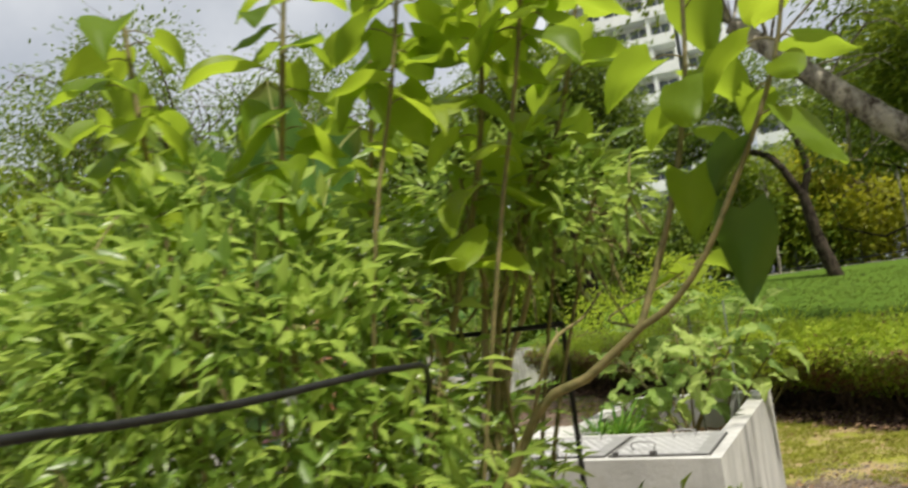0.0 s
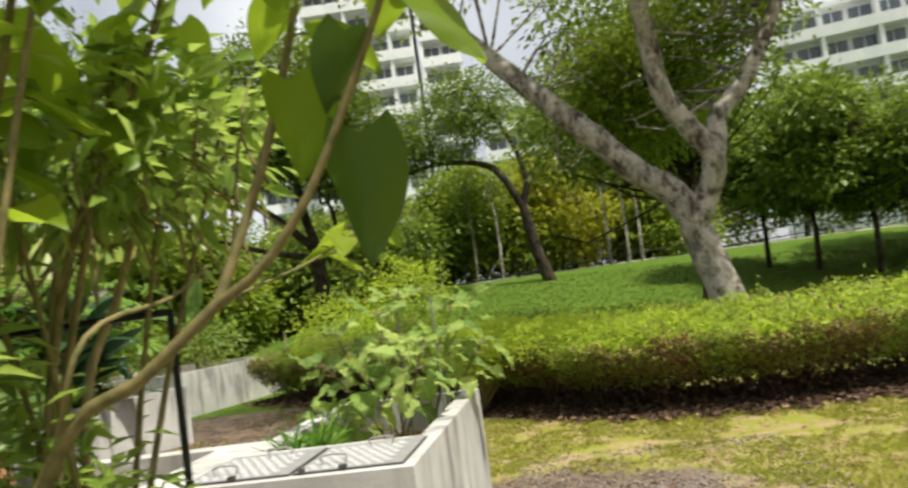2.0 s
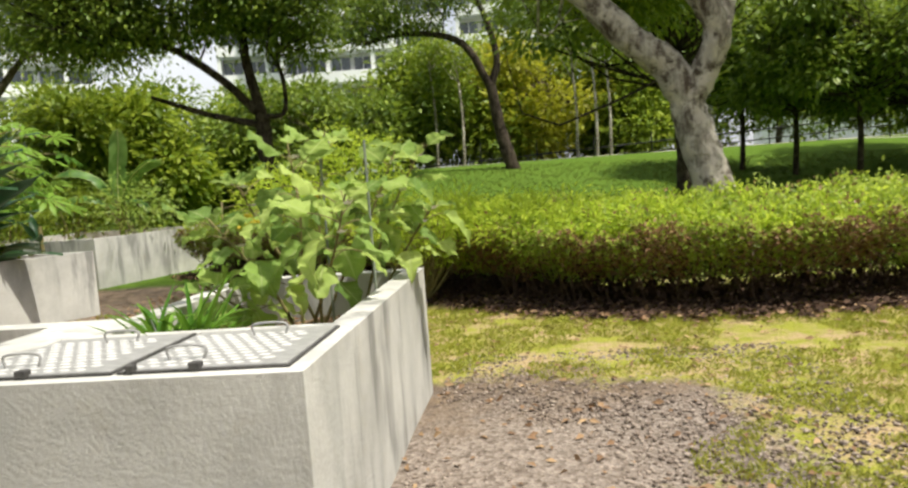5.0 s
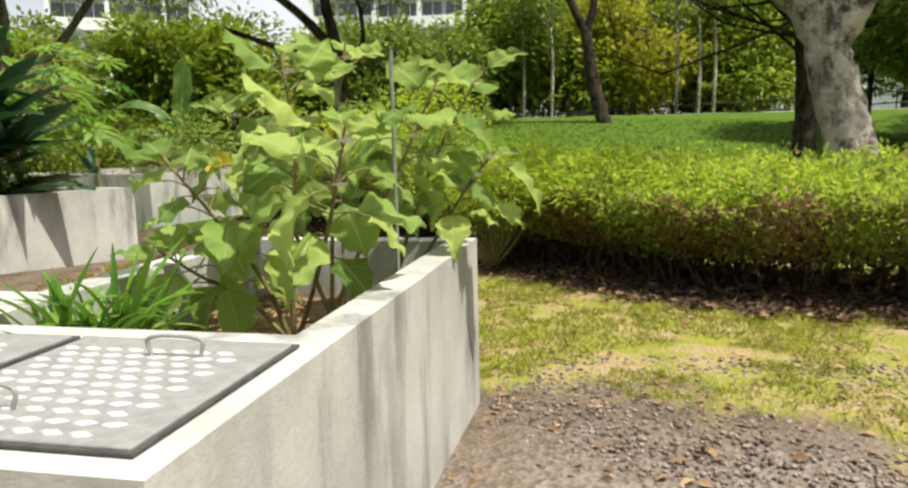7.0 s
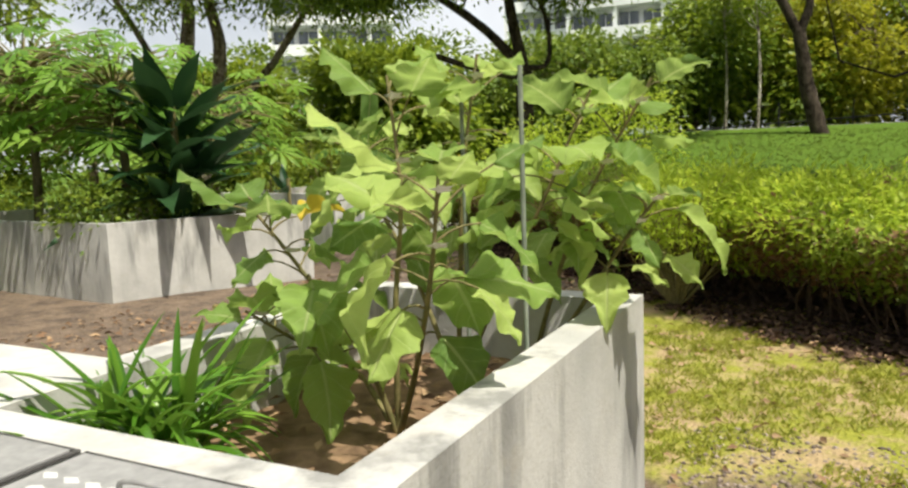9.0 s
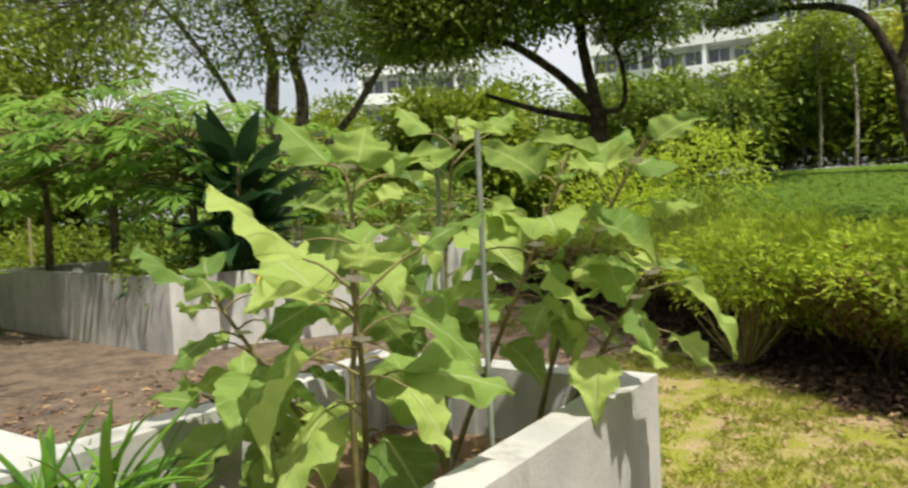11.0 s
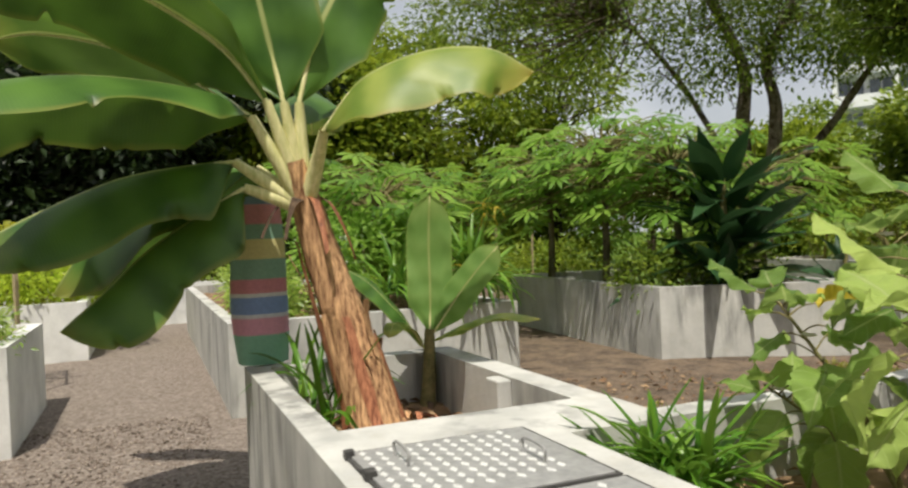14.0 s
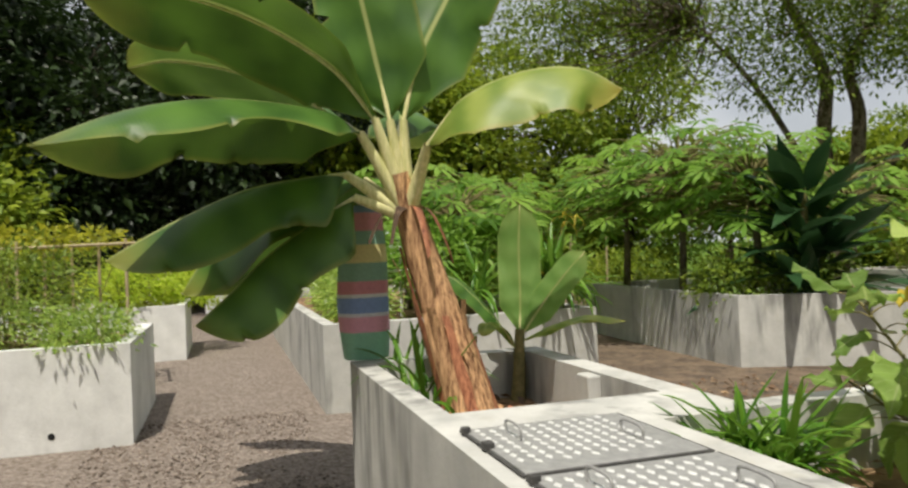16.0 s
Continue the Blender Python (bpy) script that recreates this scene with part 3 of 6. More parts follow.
def quad_planter(corners, label, h=0.75, th=0.11, soil=0.55):
    """A raised bed on four corners, anticlockwise, that need not be square."""
    c = [Vector((x, y, 0)) for x, y in corners]
    mid = sum(c, Vector()) / 4
    top = empty("planter", label, "planter", "raised concrete beds", at=mid)
    inner = []
    for i in range(4):
        a, b, d = c[i - 1], c[i], c[(i + 1) % 4]
        u, w = (a - b).normalized(), (d - b).normalized()
        inner.append(b + (u + w) * (th / u.cross(w).length))
    bm = bmesh.new()
    rings = [[bm.verts.new(p - mid + Vector((0, 0, z))) for p in ring] for ring, z in ((c, -0.1), (c, h), (inner, h), (inner, 0.2))]
    for lo, hi in zip(rings, rings[1:]):
        for i in range(4):
            bm.faces.new([lo[i], lo[(i + 1) % 4], hi[(i + 1) % 4], hi[i]])
    sharp = [e for e in bm.edges if len(e.link_faces) == 2 and e.calc_face_angle(0) > 0.5]
    bmesh.ops.bevel(bm, geom=sharp, offset=0.012, segments=2, affect="EDGES", profile=0.5)
    part("wall", bm, M_CONC, top)
    n, vs, fs = 24, [], []
    for j in range(n):
        for i in range(n):
            s, t = i / (n - 1), j / (n - 1)
            p = (inner[0] * (1 - s) + inner[1] * s) * (1 - t) + (inner[3] * (1 - s) + inner[2] * s) * t
            vs.append((p.x - mid.x, p.y - mid.y, soil + 0.05 * noise.noise((p.x * 3, p.y * 3, 1))))
    fs = [(j * n + i, j * n + i + 1, (j + 1) * n + i + 1, (j + 1) * n + i) for j in range(n - 1) for i in range(n - 1)]
    child("soil", quick_mesh("soil", vs, fs, M_SOIL, smooth=True), top, "dry brown soil")
    return top


quad_planter([(-9.5, 4.80), (-5.40, 4.45), (-4.45, 6.25), (-9.2, 6.7)], "stained white concrete raised bed with papaya")
quad_planter([(-9.0, 9.4), (-6.0, 8.8), (-5.3, 11.6), (-8.5, 12.2)], "grey-white concrete raised bed near the lawn", 0.78)
planter(-12.3, -5.2, 0.14, 2.70, "white concrete raised bed with overhanging pandan", soil=0.62)
planter(-6.7, -4.82, -3.6, -1.32, "white concrete raised bed full of herbs", soil=0.66, mat=M_CONC2)
planter(-11.6, -9.7, -3.4, -1.17, "white concrete raised bed with low shrubs", soil=0.66, mat=M_CONC2)
planter(-15.6, -13.8, -1.0, 1.9, "white concrete raised bed closing the path", soil=0.6, mat=M_CONC2)
bm = bmesh.new()
bmesh.ops.create_cone(bm, cap_ends=True, segments=16, radius1=0.024, radius2=0.024, depth=0.06)
bmesh.ops.rotate(bm, verts=bm.verts, matrix=Matrix.Rotation(radians(90), 3, "Y"))
me = bpy.data.meshes.new("drain_hole")
bm.to_mesh(me)
bm.free()
me.materials.append(M_BLACK)
drain = tagged(new("drain_hole", me), "small dark drain hole low in the concrete bed", "drain")
drain.location = (-4.846, -1.86, 0.12)


# ---- buildings beyond the park ----
def building(x0, x1, y, z0, storeys, label, turn=0.0, depth=12.0, bay=2.4, rise=2.9):
    top = empty("apartment_building", label, "building", at=((x0 + x1) / 2, y, z0))
    top.rotation_euler.z = radians(turn)
    w = x1 - x0
    zt = storeys * rise
    part("wall", box_bm((-w / 2, 0.9, -z0), (w / 2, depth, zt)), M_FACADE, top)
    part("roof", box_bm((-w / 2 - 0.4, 0.2, zt), (w / 2 + 0.4, depth + 0.3, zt + 0.5), 0.05), M_FACADE, top)
    n = max(2, round(w / bay))
    bw = w / n
    bm = box_bm((-bw * 0.40, -0.03, 0.75), (bw * 0.40, 0.05, 2.45))
    glass = bpy.data.meshes.new("window")
    bm.to_mesh(glass)
    bm.free()
    glass.materials.append(M_GLASS)
    bm = box_bm((-0.04, -0.08, 0.75), (0.04, -0.031, 2.45))
    mull = bpy.data.meshes.new("frame")
    bm.to_mesh(mull)
    bm.free()
    mull.materials.append(M_FACADE)
    bm = box_bm((-w / 2 - 0.15, -1.1, -0.12), (w / 2 + 0.15, 0.9, 0.10))
    box_bm((-w / 2 - 0.15, -1.1, 0.10), (w / 2 + 0.15, -1.0, 0.95), 0.0, bm)
    slab = bpy.data.meshes.new("balcony")
    bm.to_mesh(slab)
    bm.free()
    slab.materials.append(M_FACADE)
    for s in range(storeys):
        child("balcony", slab, top, m=Matrix.Translation((0, 0, s * rise)))
        for i in range(n):
            cx = -w / 2 + (i + 0.5) * bw
            g = child("window", glass, top, m=Matrix.Translation((cx, 0.82, s * rise)))
            child("frame", mull, g)
    for i in range(0, n + 1, 2):
        part("column", box_bm((-w / 2 + i * bw - 0.18, -0.95, 0.0), (-w / 2 + i * bw + 0.18, 0.9, zt)), M_FACADE, top)
    return top


building(-22.4, -11.5, 71, 6, 14, "tall white apartment tower with stacked balconies", 6)
building(-11.2, -7.2, 76, 6, 14, "slim white apartment tower behind the trees", 6)
building(-5.4, 1.0, 74, 6, 5, "white apartment block with dark windows", 3)
building(1.2, 3.6, 73.5, 6, 5, "white stair tower of an apartment block", 3)
building(22.5, 44, 69, 6, 6, "long white apartment block with balconies", -12)
building(-50, -38, 62, 3, 6, "white apartment block glimpsed between trees", 34)
building(-30, -20.5, 74, 4, 7, "white apartment block with long balconies", 14)


# ---- park trees ----
def crown_over(x, y, z, r, k, n, seed, flat=0.6):
    """Clouds of leaves round a crown's middle."""
    g = np.random.default_rng(seed)
    return [((x + g.uniform(-r, r), y + g.uniform(-r, r), z + g.uniform(-r, r) * flat), (r * 0.55, r * 0.55, r * 0.42), n // k) for _ in range(k)]


tree("old grey leaning tree with forked flaky trunk on the lawn",
     [([(3.10, 7.05, -0.1), (2.92, 7.10, 0.55), (2.84, 7.10, 0.82), (2.72, 7.14, 1.33), (2.59, 7.16, 1.80), (2.52, 7.15, 2.15)], 0.26, 0.20),
      ([(2.56, 7.15, 2.02), (2.30, 7.15, 2.45), (1.95, 7.16, 2.75), (1.41, 7.20, 3.36), (0.87, 7.29, 3.95), (0.46, 7.36, 4.42), (-0.3, 7.6, 5.3)], 0.205, 0.13),
      ([(2.56, 7.12, 1.95), (2.78, 7.08, 2.37), (2.90, 7.00, 2.79), (2.65, 6.97, 3.23), (2.40, 6.92, 3.65), (2.30, 6.84, 4.05), (2.2, 6.7, 5.4)], 0.17, 0.12),
      ([(2.88, 7.02, 2.65), (3.02, 7.20, 3.1), (3.12, 7.30, 3.4), (3.57, 7.47, 3.85), (4.0, 7.7, 4.5), (4.6, 7.9, 5.6)], 0.15, 0.09)],
     crown_over(1.6, 8.2, 6.9, 2.9, 12, 26000, 3, 0.35) + [((1.95, 9.9, 4.7), (0.8, 0.8, 0.9), 4600), ((2.4, 10.0, 4.3), (0.9, 0.8, 1.0), 5200), ((3.3, 9.8, 5.2), (1.0, 0.8, 0.9), 4600), ((4.2, 9.4, 5.6), (1.0, 0.8, 0.7), 3000)],
     M_L_PARK, M_BARK, (0.12, 0.06), 0.3, 14, 11, step=36)
tree("small spreading tree with thin dark trunk on the lawn",
     [([(0.25, 21.32, 1.3), (-0.11, 21.27, 2.74), (-0.31, 21.14, 4.06)], 0.22, 0.15),
      ([(-0.31, 21.14, 4.06), (-1.14, 20.9, 5.42), (-2.72, 20.65, 5.77), (-4.0, 20.46, 5.54)], 0.13, 0.05),
      ([(-0.31, 21.14, 4.06), (-0.08, 21.05, 4.85), (-0.33, 20.83, 6.04), (-0.89, 20.55, 7.14), (-1.47, 20.26, 8.03)], 0.12, 0.05)],
     [((-2.8, 20.4, 6.7), (1.6, 1.2, 0.9), 3400), ((-1.6, 20.5, 7.7), (1.4, 1.2, 0.8), 2600), ((-4.2, 20.4, 6.3), (1.2, 1.0, 0.8), 2200), ((-1.1, 20.5, 6.9), (0.6, 1.0, 0.5), 700)],
     M_L_DARK, M_BARK_DARK, (0.17, 0.075), 0.30, 10, 12)
tree("dark-barked low tree with crooked boughs beyond the beds",
     [([(-5.15, 14.35, 0.4), (-5.12, 14.31, 2.06), (-5.11, 14.24, 2.99)], 0.20, 0.16),
      ([(-5.11, 14.24, 2.99), (-5.85, 13.86, 3.85), (-6.82, 13.31, 4.55), (-7.64, 12.91, 4.47)], 0.11, 0.05),
      ([(-5.11, 14.24, 2.8), (-6.2, 13.9, 3.1), (-7.2, 13.4, 3.5)], 0.09, 0.04),
      ([(-5.11, 14.24, 2.99), (-5.28, 14.03, 4.18), (-5.27, 13.83, 5.2), (-5.37, 13.49, 6.29)], 0.13, 0.05),
      ([(-5.11, 14.24, 2.99), (-4.65, 14.39, 3.07), (-4.61, 14.3, 3.87), (-4.9, 14.07, 4.67)], 0.06, 0.035)],
     [((-6.4, 13.2, 5.6), (1.9, 1.3, 1.1), 12000), ((-4.5, 13.8, 5.7), (1.4, 1.2, 1.1), 8600), ((-7.9, 12.6, 5.1), (1.3, 1.0, 0.9), 7000), ((-8.6, 12.4, 6.4), (1.4, 1.0, 1.0), 6000), ((-5.4, 13.5, 7.0), (2.2, 1.5, 1.0), 12000), ((-4.3, 14.4, 4.6), (0.7, 0.7, 0.5), 1500)],
     M_L_DARK, M_BARK_DARK, (0.14, 0.065), 0.28, 12, 13)
for i, (x, y, z, r, lab) in enumerate(((7.2, 17.3, 1.0, 1.5, "a"), (8.2, 16.1, 0.8, 1.45, "b"), (11.9, 20.8, 1.3, 1.9, "c"), (12.2, 18.3, 0.95, 1.8, "d"), (9.9, 17.2, 0.9, 1.6, "e"), (14.5, 17.0, 0.7, 2.0, "f"), (6.4, 19.0, 1.2, 1.5, "g"))):
    tree("young round-headed dark green tree on the lawn", [([(x, y, z - 0.2), (x + 0.05, y, z + 1.0), (x, y, z + 2.3)], 0.075, 0.05)],
         crown_over(x, y, z + 2.9, r, 8, 9000, 30 + i, 0.75), M_L_DARK, M_BARK_DARK, (0.20, 0.10), 0.22, 10, 40 + i)
back = [(-9.5, 25, 3.2, 1.9, M_L_DARK), (-13, 24, 3.0, 2.1, M_L_DARK), (-11, 30, 3.6, 2.3, M_L_PARK), (-16.5, 27, 3.4, 2.2, M_L_PARK), (-20, 24, 3.2, 2.2, M_L_DARK), (-6.6, 25, 3.4, 1.9, M_L_DARK), (-3.9, 27, 4.6, 2.1, M_L_DARK), (-2.0, 28.2, 4.5, 2.4, M_L_PARK), (1.6, 28.6, 4.9, 2.1, M_L_YELLOW), (4.2, 29, 4.4, 2.2, M_L_PARK),
        (7.0, 31, 5.2, 3.0, M_L_PARK), (11.5, 32, 5.5, 3.2, M_L_DARK), (17.0, 31, 5.5, 3.4, M_L_PARK), (23.0, 29, 5.0, 3.6, M_L_DARK), (0.0, 33, 4.2, 2.0, M_L_PARK), (4.5, 36, 8.0, 3.5, M_L_DARK),
        (29, 24, 4.5, 3.8, M_L_DARK), (20, 21, 4.0, 2.6, M_L_PARK)]
for i, (x, y, z, r, mt) in enumerate(back):
    g = ground_height(x, y)
    tree("leafy yellow-green tree along the park edge" if mt is M_L_YELLOW else "leafy green tree along the park edge", [([(x, y, g - 0.2), (x + 0.2, y, z - 1.5), (x, y, z)], 0.14, 0.07)],
         crown_over(x, y, z, r, 10, 9000, 60 + i, 0.8) + crown_over(x, y, g + 1.2, r * 0.8, 4, 2400, 90 + i, 0.35), mt, M_BARK_MID, (0.26, 0.13), 0.30, 10, 70 + i, faces=KITE_F)
tree("dark tree with dense low foliage behind the old grey tree", [([(3.7, 13.2, 0.1), (3.75, 13.2, 1.6), (3.6, 13.1, 3.4)], 0.22, 0.14)],
     crown_over(2.9, 12.8, 5.8, 2.0, 10, 11000, 33, 0.75), M_L_DARK, M_BARK_DARK, (0.18, 0.085), 0.28, 12, 34)
# thin pale trunks between the lawn and the path
for x, y in ((3.0, 23.8), (3.5, 24.2), (2.4, 24.6), (-1.6, 24.8), (-2.6, 25.2)):
    g = ground_height(x, y)
    tree("slender young tree with a pale thin trunk", [([(x, y, g - 0.1), (x + 0.05, y, g + 1.8), (x - 0.05, y, g + 3.6)], 0.055, 0.03)],
         crown_over(x, y, g + 4.0, 0.7, 4, 900, int(x * 10) + 200, 0.7), M_L_PARK, M_BARK, (0.16, 0.08), 0.2, 8, int(y * 10))
tree("large airy tree with several grey stems behind the beds",
     [([(-13.5, 13.9, -0.1), (-13.6, 13.6, 2.0), (-13.6, 13.5, 3.8), (-13.4, 13.4, 5.3), (-13.8, 12.7, 7.2)], 0.26, 0.10),
      ([(-13.5, 13.9, 0.6), (-13.1, 14.1, 4.0), (-13.0, 13.8, 5.4), (-12.1, 14.2, 7.0)], 0.2, 0.08),
      ([(-13.5, 13.9, 1.6), (-14.2, 13.2, 3.6), (-14.6, 12.2, 5.4), (-15.2, 11.0, 7.0)], 0.10, 0.04),
      ([(-13.4, 13.9, 2.0), (-12.2, 14.8, 3.6), (-11.2, 15.2, 5.0), (-10.2, 15.6, 6.0)], 0.12, 0.05)],
     crown_over(-15.6, 9.8, 6.8, 2.6, 10, 13000, 210, 0.6) + crown_over(-12.6, 13.6, 7.0, 2.8, 10, 16000, 211, 0.6) + [((-11.2, 15.0, 5.6), (1.3, 1.3, 0.8), 2000), ((-17.4, 7.6, 7.0), (1.5, 1.5, 1.0), 1800)],
     M_L_DARK, M_BARK_MID, (0.15, 0.065), 0.32, 9, 14)
# M_L_SHADE trees carry their own shade in the leaf colour
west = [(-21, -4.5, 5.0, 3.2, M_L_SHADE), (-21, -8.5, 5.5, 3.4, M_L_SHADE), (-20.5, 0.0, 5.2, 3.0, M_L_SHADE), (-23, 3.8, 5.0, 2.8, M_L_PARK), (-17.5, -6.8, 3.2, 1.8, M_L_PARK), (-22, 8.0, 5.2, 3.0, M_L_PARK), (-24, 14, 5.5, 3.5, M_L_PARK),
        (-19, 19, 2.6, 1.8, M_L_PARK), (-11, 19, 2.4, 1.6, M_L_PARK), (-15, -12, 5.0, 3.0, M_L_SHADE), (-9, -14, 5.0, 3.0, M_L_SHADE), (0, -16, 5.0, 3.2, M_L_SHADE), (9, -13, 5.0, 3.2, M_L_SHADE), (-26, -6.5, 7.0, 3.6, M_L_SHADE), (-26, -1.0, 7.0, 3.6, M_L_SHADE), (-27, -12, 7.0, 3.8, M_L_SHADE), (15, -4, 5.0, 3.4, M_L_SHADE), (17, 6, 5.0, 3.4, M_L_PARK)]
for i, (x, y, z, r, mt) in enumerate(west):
    tree("dense tree round the garden with shade put into its leaf colour" if mt is M_L_SHADE else "leafy green tree round the garden", [([(x, y, -0.2), (x + 0.3, y, z - 2.0), (x, y, z)], 0.22, 0.1)],
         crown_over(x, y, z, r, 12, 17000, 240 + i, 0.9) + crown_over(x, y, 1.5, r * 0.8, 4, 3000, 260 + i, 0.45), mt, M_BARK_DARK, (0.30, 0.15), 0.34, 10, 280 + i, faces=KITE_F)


# ---- hedge ----
HEDGE = [(-5.2, 9.8), (-3.2, 8.4), (-1.6, 6.95), (-0.45, 5.8), (0.9, 4.62), (2.3, 4.22), (3.8, 4.25), (6.0, 4.35), (9.0, 4.4), (13.0, 4.4)]


def hedge():
    rng = np.random.default_rng(5)
    top = empty("hedge", "clipped garden hedge, brown twiggy below and light green on top", "hedge", at=(1.1, 5.0, 0))
    o = np.array(top.location)
    line = smooth_line([(x, y, 0) for x, y in HEDGE], 400)
    t = np.gradient(line, axis=0)
    t /= np.linalg.norm(t, axis=1)[:, None]
    inward = np.stack([-t[:, 1], t[:, 0], np.zeros(len(t))], 1)
    seg = np.linalg.norm(np.gradient(line, axis=0), axis=1)
    prob = seg / seg.sum()

    patch = 0.5 + 0.5 * np.sin(np.arange(len(line)) * 0.19 + 1.0) * np.sin(np.arange(len(line)) * 0.067)

    def scatter(n, top_share, brown=False):
        pr = prob * ((0.25 + patch) if brown else (1.25 - patch))
        i = rng.choice(len(line), n, p=pr / pr.sum())
        w = rng.random(n)
        hgt = 0.70 + 0.06 * np.sin(i * 0.21) * np.cos(i * 0.083) + 0.04 * np.sin(i * 0.71)
        is_top = rng.random(n) < top_share
        depth_in = np.where(is_top, 0.05 + 1.6 * w, rng.random(n) ** 2 * 0.35)
        hgt = hgt + np.where(is_top, 0.13 * np.minimum(1, depth_in / 1.3), 0.0)
        z = np.where(is_top, hgt + rng.normal(0, 0.06, n) + 0.08 * np.sin(depth_in * 6 + i * 0.13), 0.24 + (hgt - 0.22) * rng.random(n) ** 0.75)
        depth_in = depth_in + np.where(is_top, 0, 0.75 * np.maximum(0, 1 - z / 0.58) ** 1.2)
        p = line[i] + inward[i] * depth_in[:, None]
        p[:, 2] = z
        d = np.where(is_top[:, None], np.array([0, 0, 0.9]), -inward[i] * 0.8 + np.array([0, 0, 0.35]))
        return p, d

    p, d = scatter(56000, 0.56)
    v, f = leaves(p, d, 0.062, 0.030, rng, 0.6)
    child("foliage", quick_mesh("foliage", v - o, f, M_L_HEDGE), top, "light green hedge leaves", kind="stuff")
    p, d = scatter(46000, 0.16, True)
    v, f = leaves(p, d, 0.048, 0.026, rng, 0.6)
    child("foliage", quick_mesh("foliage", v - o, f, M_L_RED), top, "reddish brown hedge leaves", kind="stuff")
    # added leaf core, coloured near black for the shade inside the hedge
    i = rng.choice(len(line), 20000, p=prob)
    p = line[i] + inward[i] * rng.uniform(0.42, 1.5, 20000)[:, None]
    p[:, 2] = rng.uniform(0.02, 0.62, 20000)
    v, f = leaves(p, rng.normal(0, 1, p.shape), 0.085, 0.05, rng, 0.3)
    child("inner_growth", quick_mesh("inner_growth", v - o, f, M_L_HEDGE_SHADE), top, "added leaf core inside the hedge with shade put into its colour", kind="stuff")
    # leggy bright shoots over the top
    i = rng.choice(len(line), 2500, p=prob)
    into = 0.10 + 1.5 * rng.random(2500)
    q = line[i] + inward[i] * into[:, None]
    q[:, 2] = 0.66 + 0.13 * np.minimum(1, into / 1.3)
    hgt = 0.05 + 0.22 * rng.random(2500) ** 2
    ps = np.repeat(q, 16, axis=0) + rng.normal(0, 0.05, (2500 * 16, 3))
    ps[:, 2] = np.repeat(q[:, 2], 16) + np.repeat(hgt, 16) * rng.random(2500 * 16)
    v, f = leaves(ps, rng.normal(0, 0.6, ps.shape) + np.array([0, 0, 0.5]), 0.072, 0.026, rng, 0.4)
    child("shoot_growth", quick_mesh("shoot_growth", v - o, f, M_L_BRIGHT), top, "bright feathery new shoots", kind="stuff")
    tw = []
    for k in rng.choice(len(line), 520, p=prob):
        b = line[k] + inward[k] * rng.uniform(0.35, 0.9)
        e = b + np.array([rng.uniform(-0.25, 0.25), rng.uniform(-0.25, 0.25), rng.uniform(0.4, 0.7)]) - inward[k] * 0.12
        tw.append(tube([b, (b + e) / 2 + rng.normal(0, 0.05, 3), e], 0.010, 0.004, 4, 4))
    v, f = joined(tw)
    child("stemwork", quick_mesh("stemwork", v - o, f, M_TWIG), top, "bare dark brown stems", kind="stuff")
    # litter on the earth below it; its near-black share paints in the hedge's shade
    for count, lo, hi, mat, ln, label in ((42000, -0.16, 1.3, M_L_HEDGE_SHADE, 0.07, "leaf litter under the hedge with the hedge shade put into its colour"), (3500, -0.30, 0.6, M_L_DRY, 0.06, "dry brown leaf litter under the hedge")):
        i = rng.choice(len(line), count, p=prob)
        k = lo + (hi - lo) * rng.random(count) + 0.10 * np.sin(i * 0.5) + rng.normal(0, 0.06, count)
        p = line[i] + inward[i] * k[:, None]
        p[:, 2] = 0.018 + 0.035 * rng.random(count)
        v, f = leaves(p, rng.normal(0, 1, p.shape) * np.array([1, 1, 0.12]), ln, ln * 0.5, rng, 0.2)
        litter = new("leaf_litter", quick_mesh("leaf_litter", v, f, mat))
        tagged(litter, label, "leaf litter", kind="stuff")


hedge()


# ---- feathery shrub at the hedge's end ----
def feathery():
    rng = np.random.default_rng(15)
    top = empty("feathery_shrub", "bright lime-green feathery shrub at the hedge's end", "shrub", at=(-0.5, 5.7, 0.0))
    o = np.array(top.location)
    p, d = clumped([((-0.3, 5.8, 0.76), (0.85, 0.5, 0.34), 6500), ((0.7, 5.4, 0.78), (0.8, 0.5, 0.24), 4500), ((1.8, 5.1, 0.78), (0.8, 0.5, 0.16), 3000)], rng, 0.09, 10)
    v, f = leaves(p, d + np.array([0, 0, 0.3]), 0.07, 0.018, rng, 0.5, 0.1)
    child("foliage", quick_mesh("foliage", v - o, f, M_L_BRIGHT), top, kind="stuff")
    tw = [tube([o, o + (q - o) * 0.5 + rng.normal(0, 0.06, 3), q], 0.008, 0.003, 5, 6) for q in p[::60] if np.hypot(*(q - o)[:2]) < 0.55]
    v, f = joined(tw)
    child("stemwork", quick_mesh("stemwork", v - o, f, M_STEM), top, kind="stuff")


feathery()


# ---- aubergine plants ----
LOBES_T = [0.0, 0.05, 0.16, 0.27, 0.36, 0.50, 0.60, 0.74, 0.88, 1.0]
LOBES_W = [0.03, 0.50, 0.83, 1.0, 0.82, 0.90, 0.66, 0.48, 0.25, 0.0]


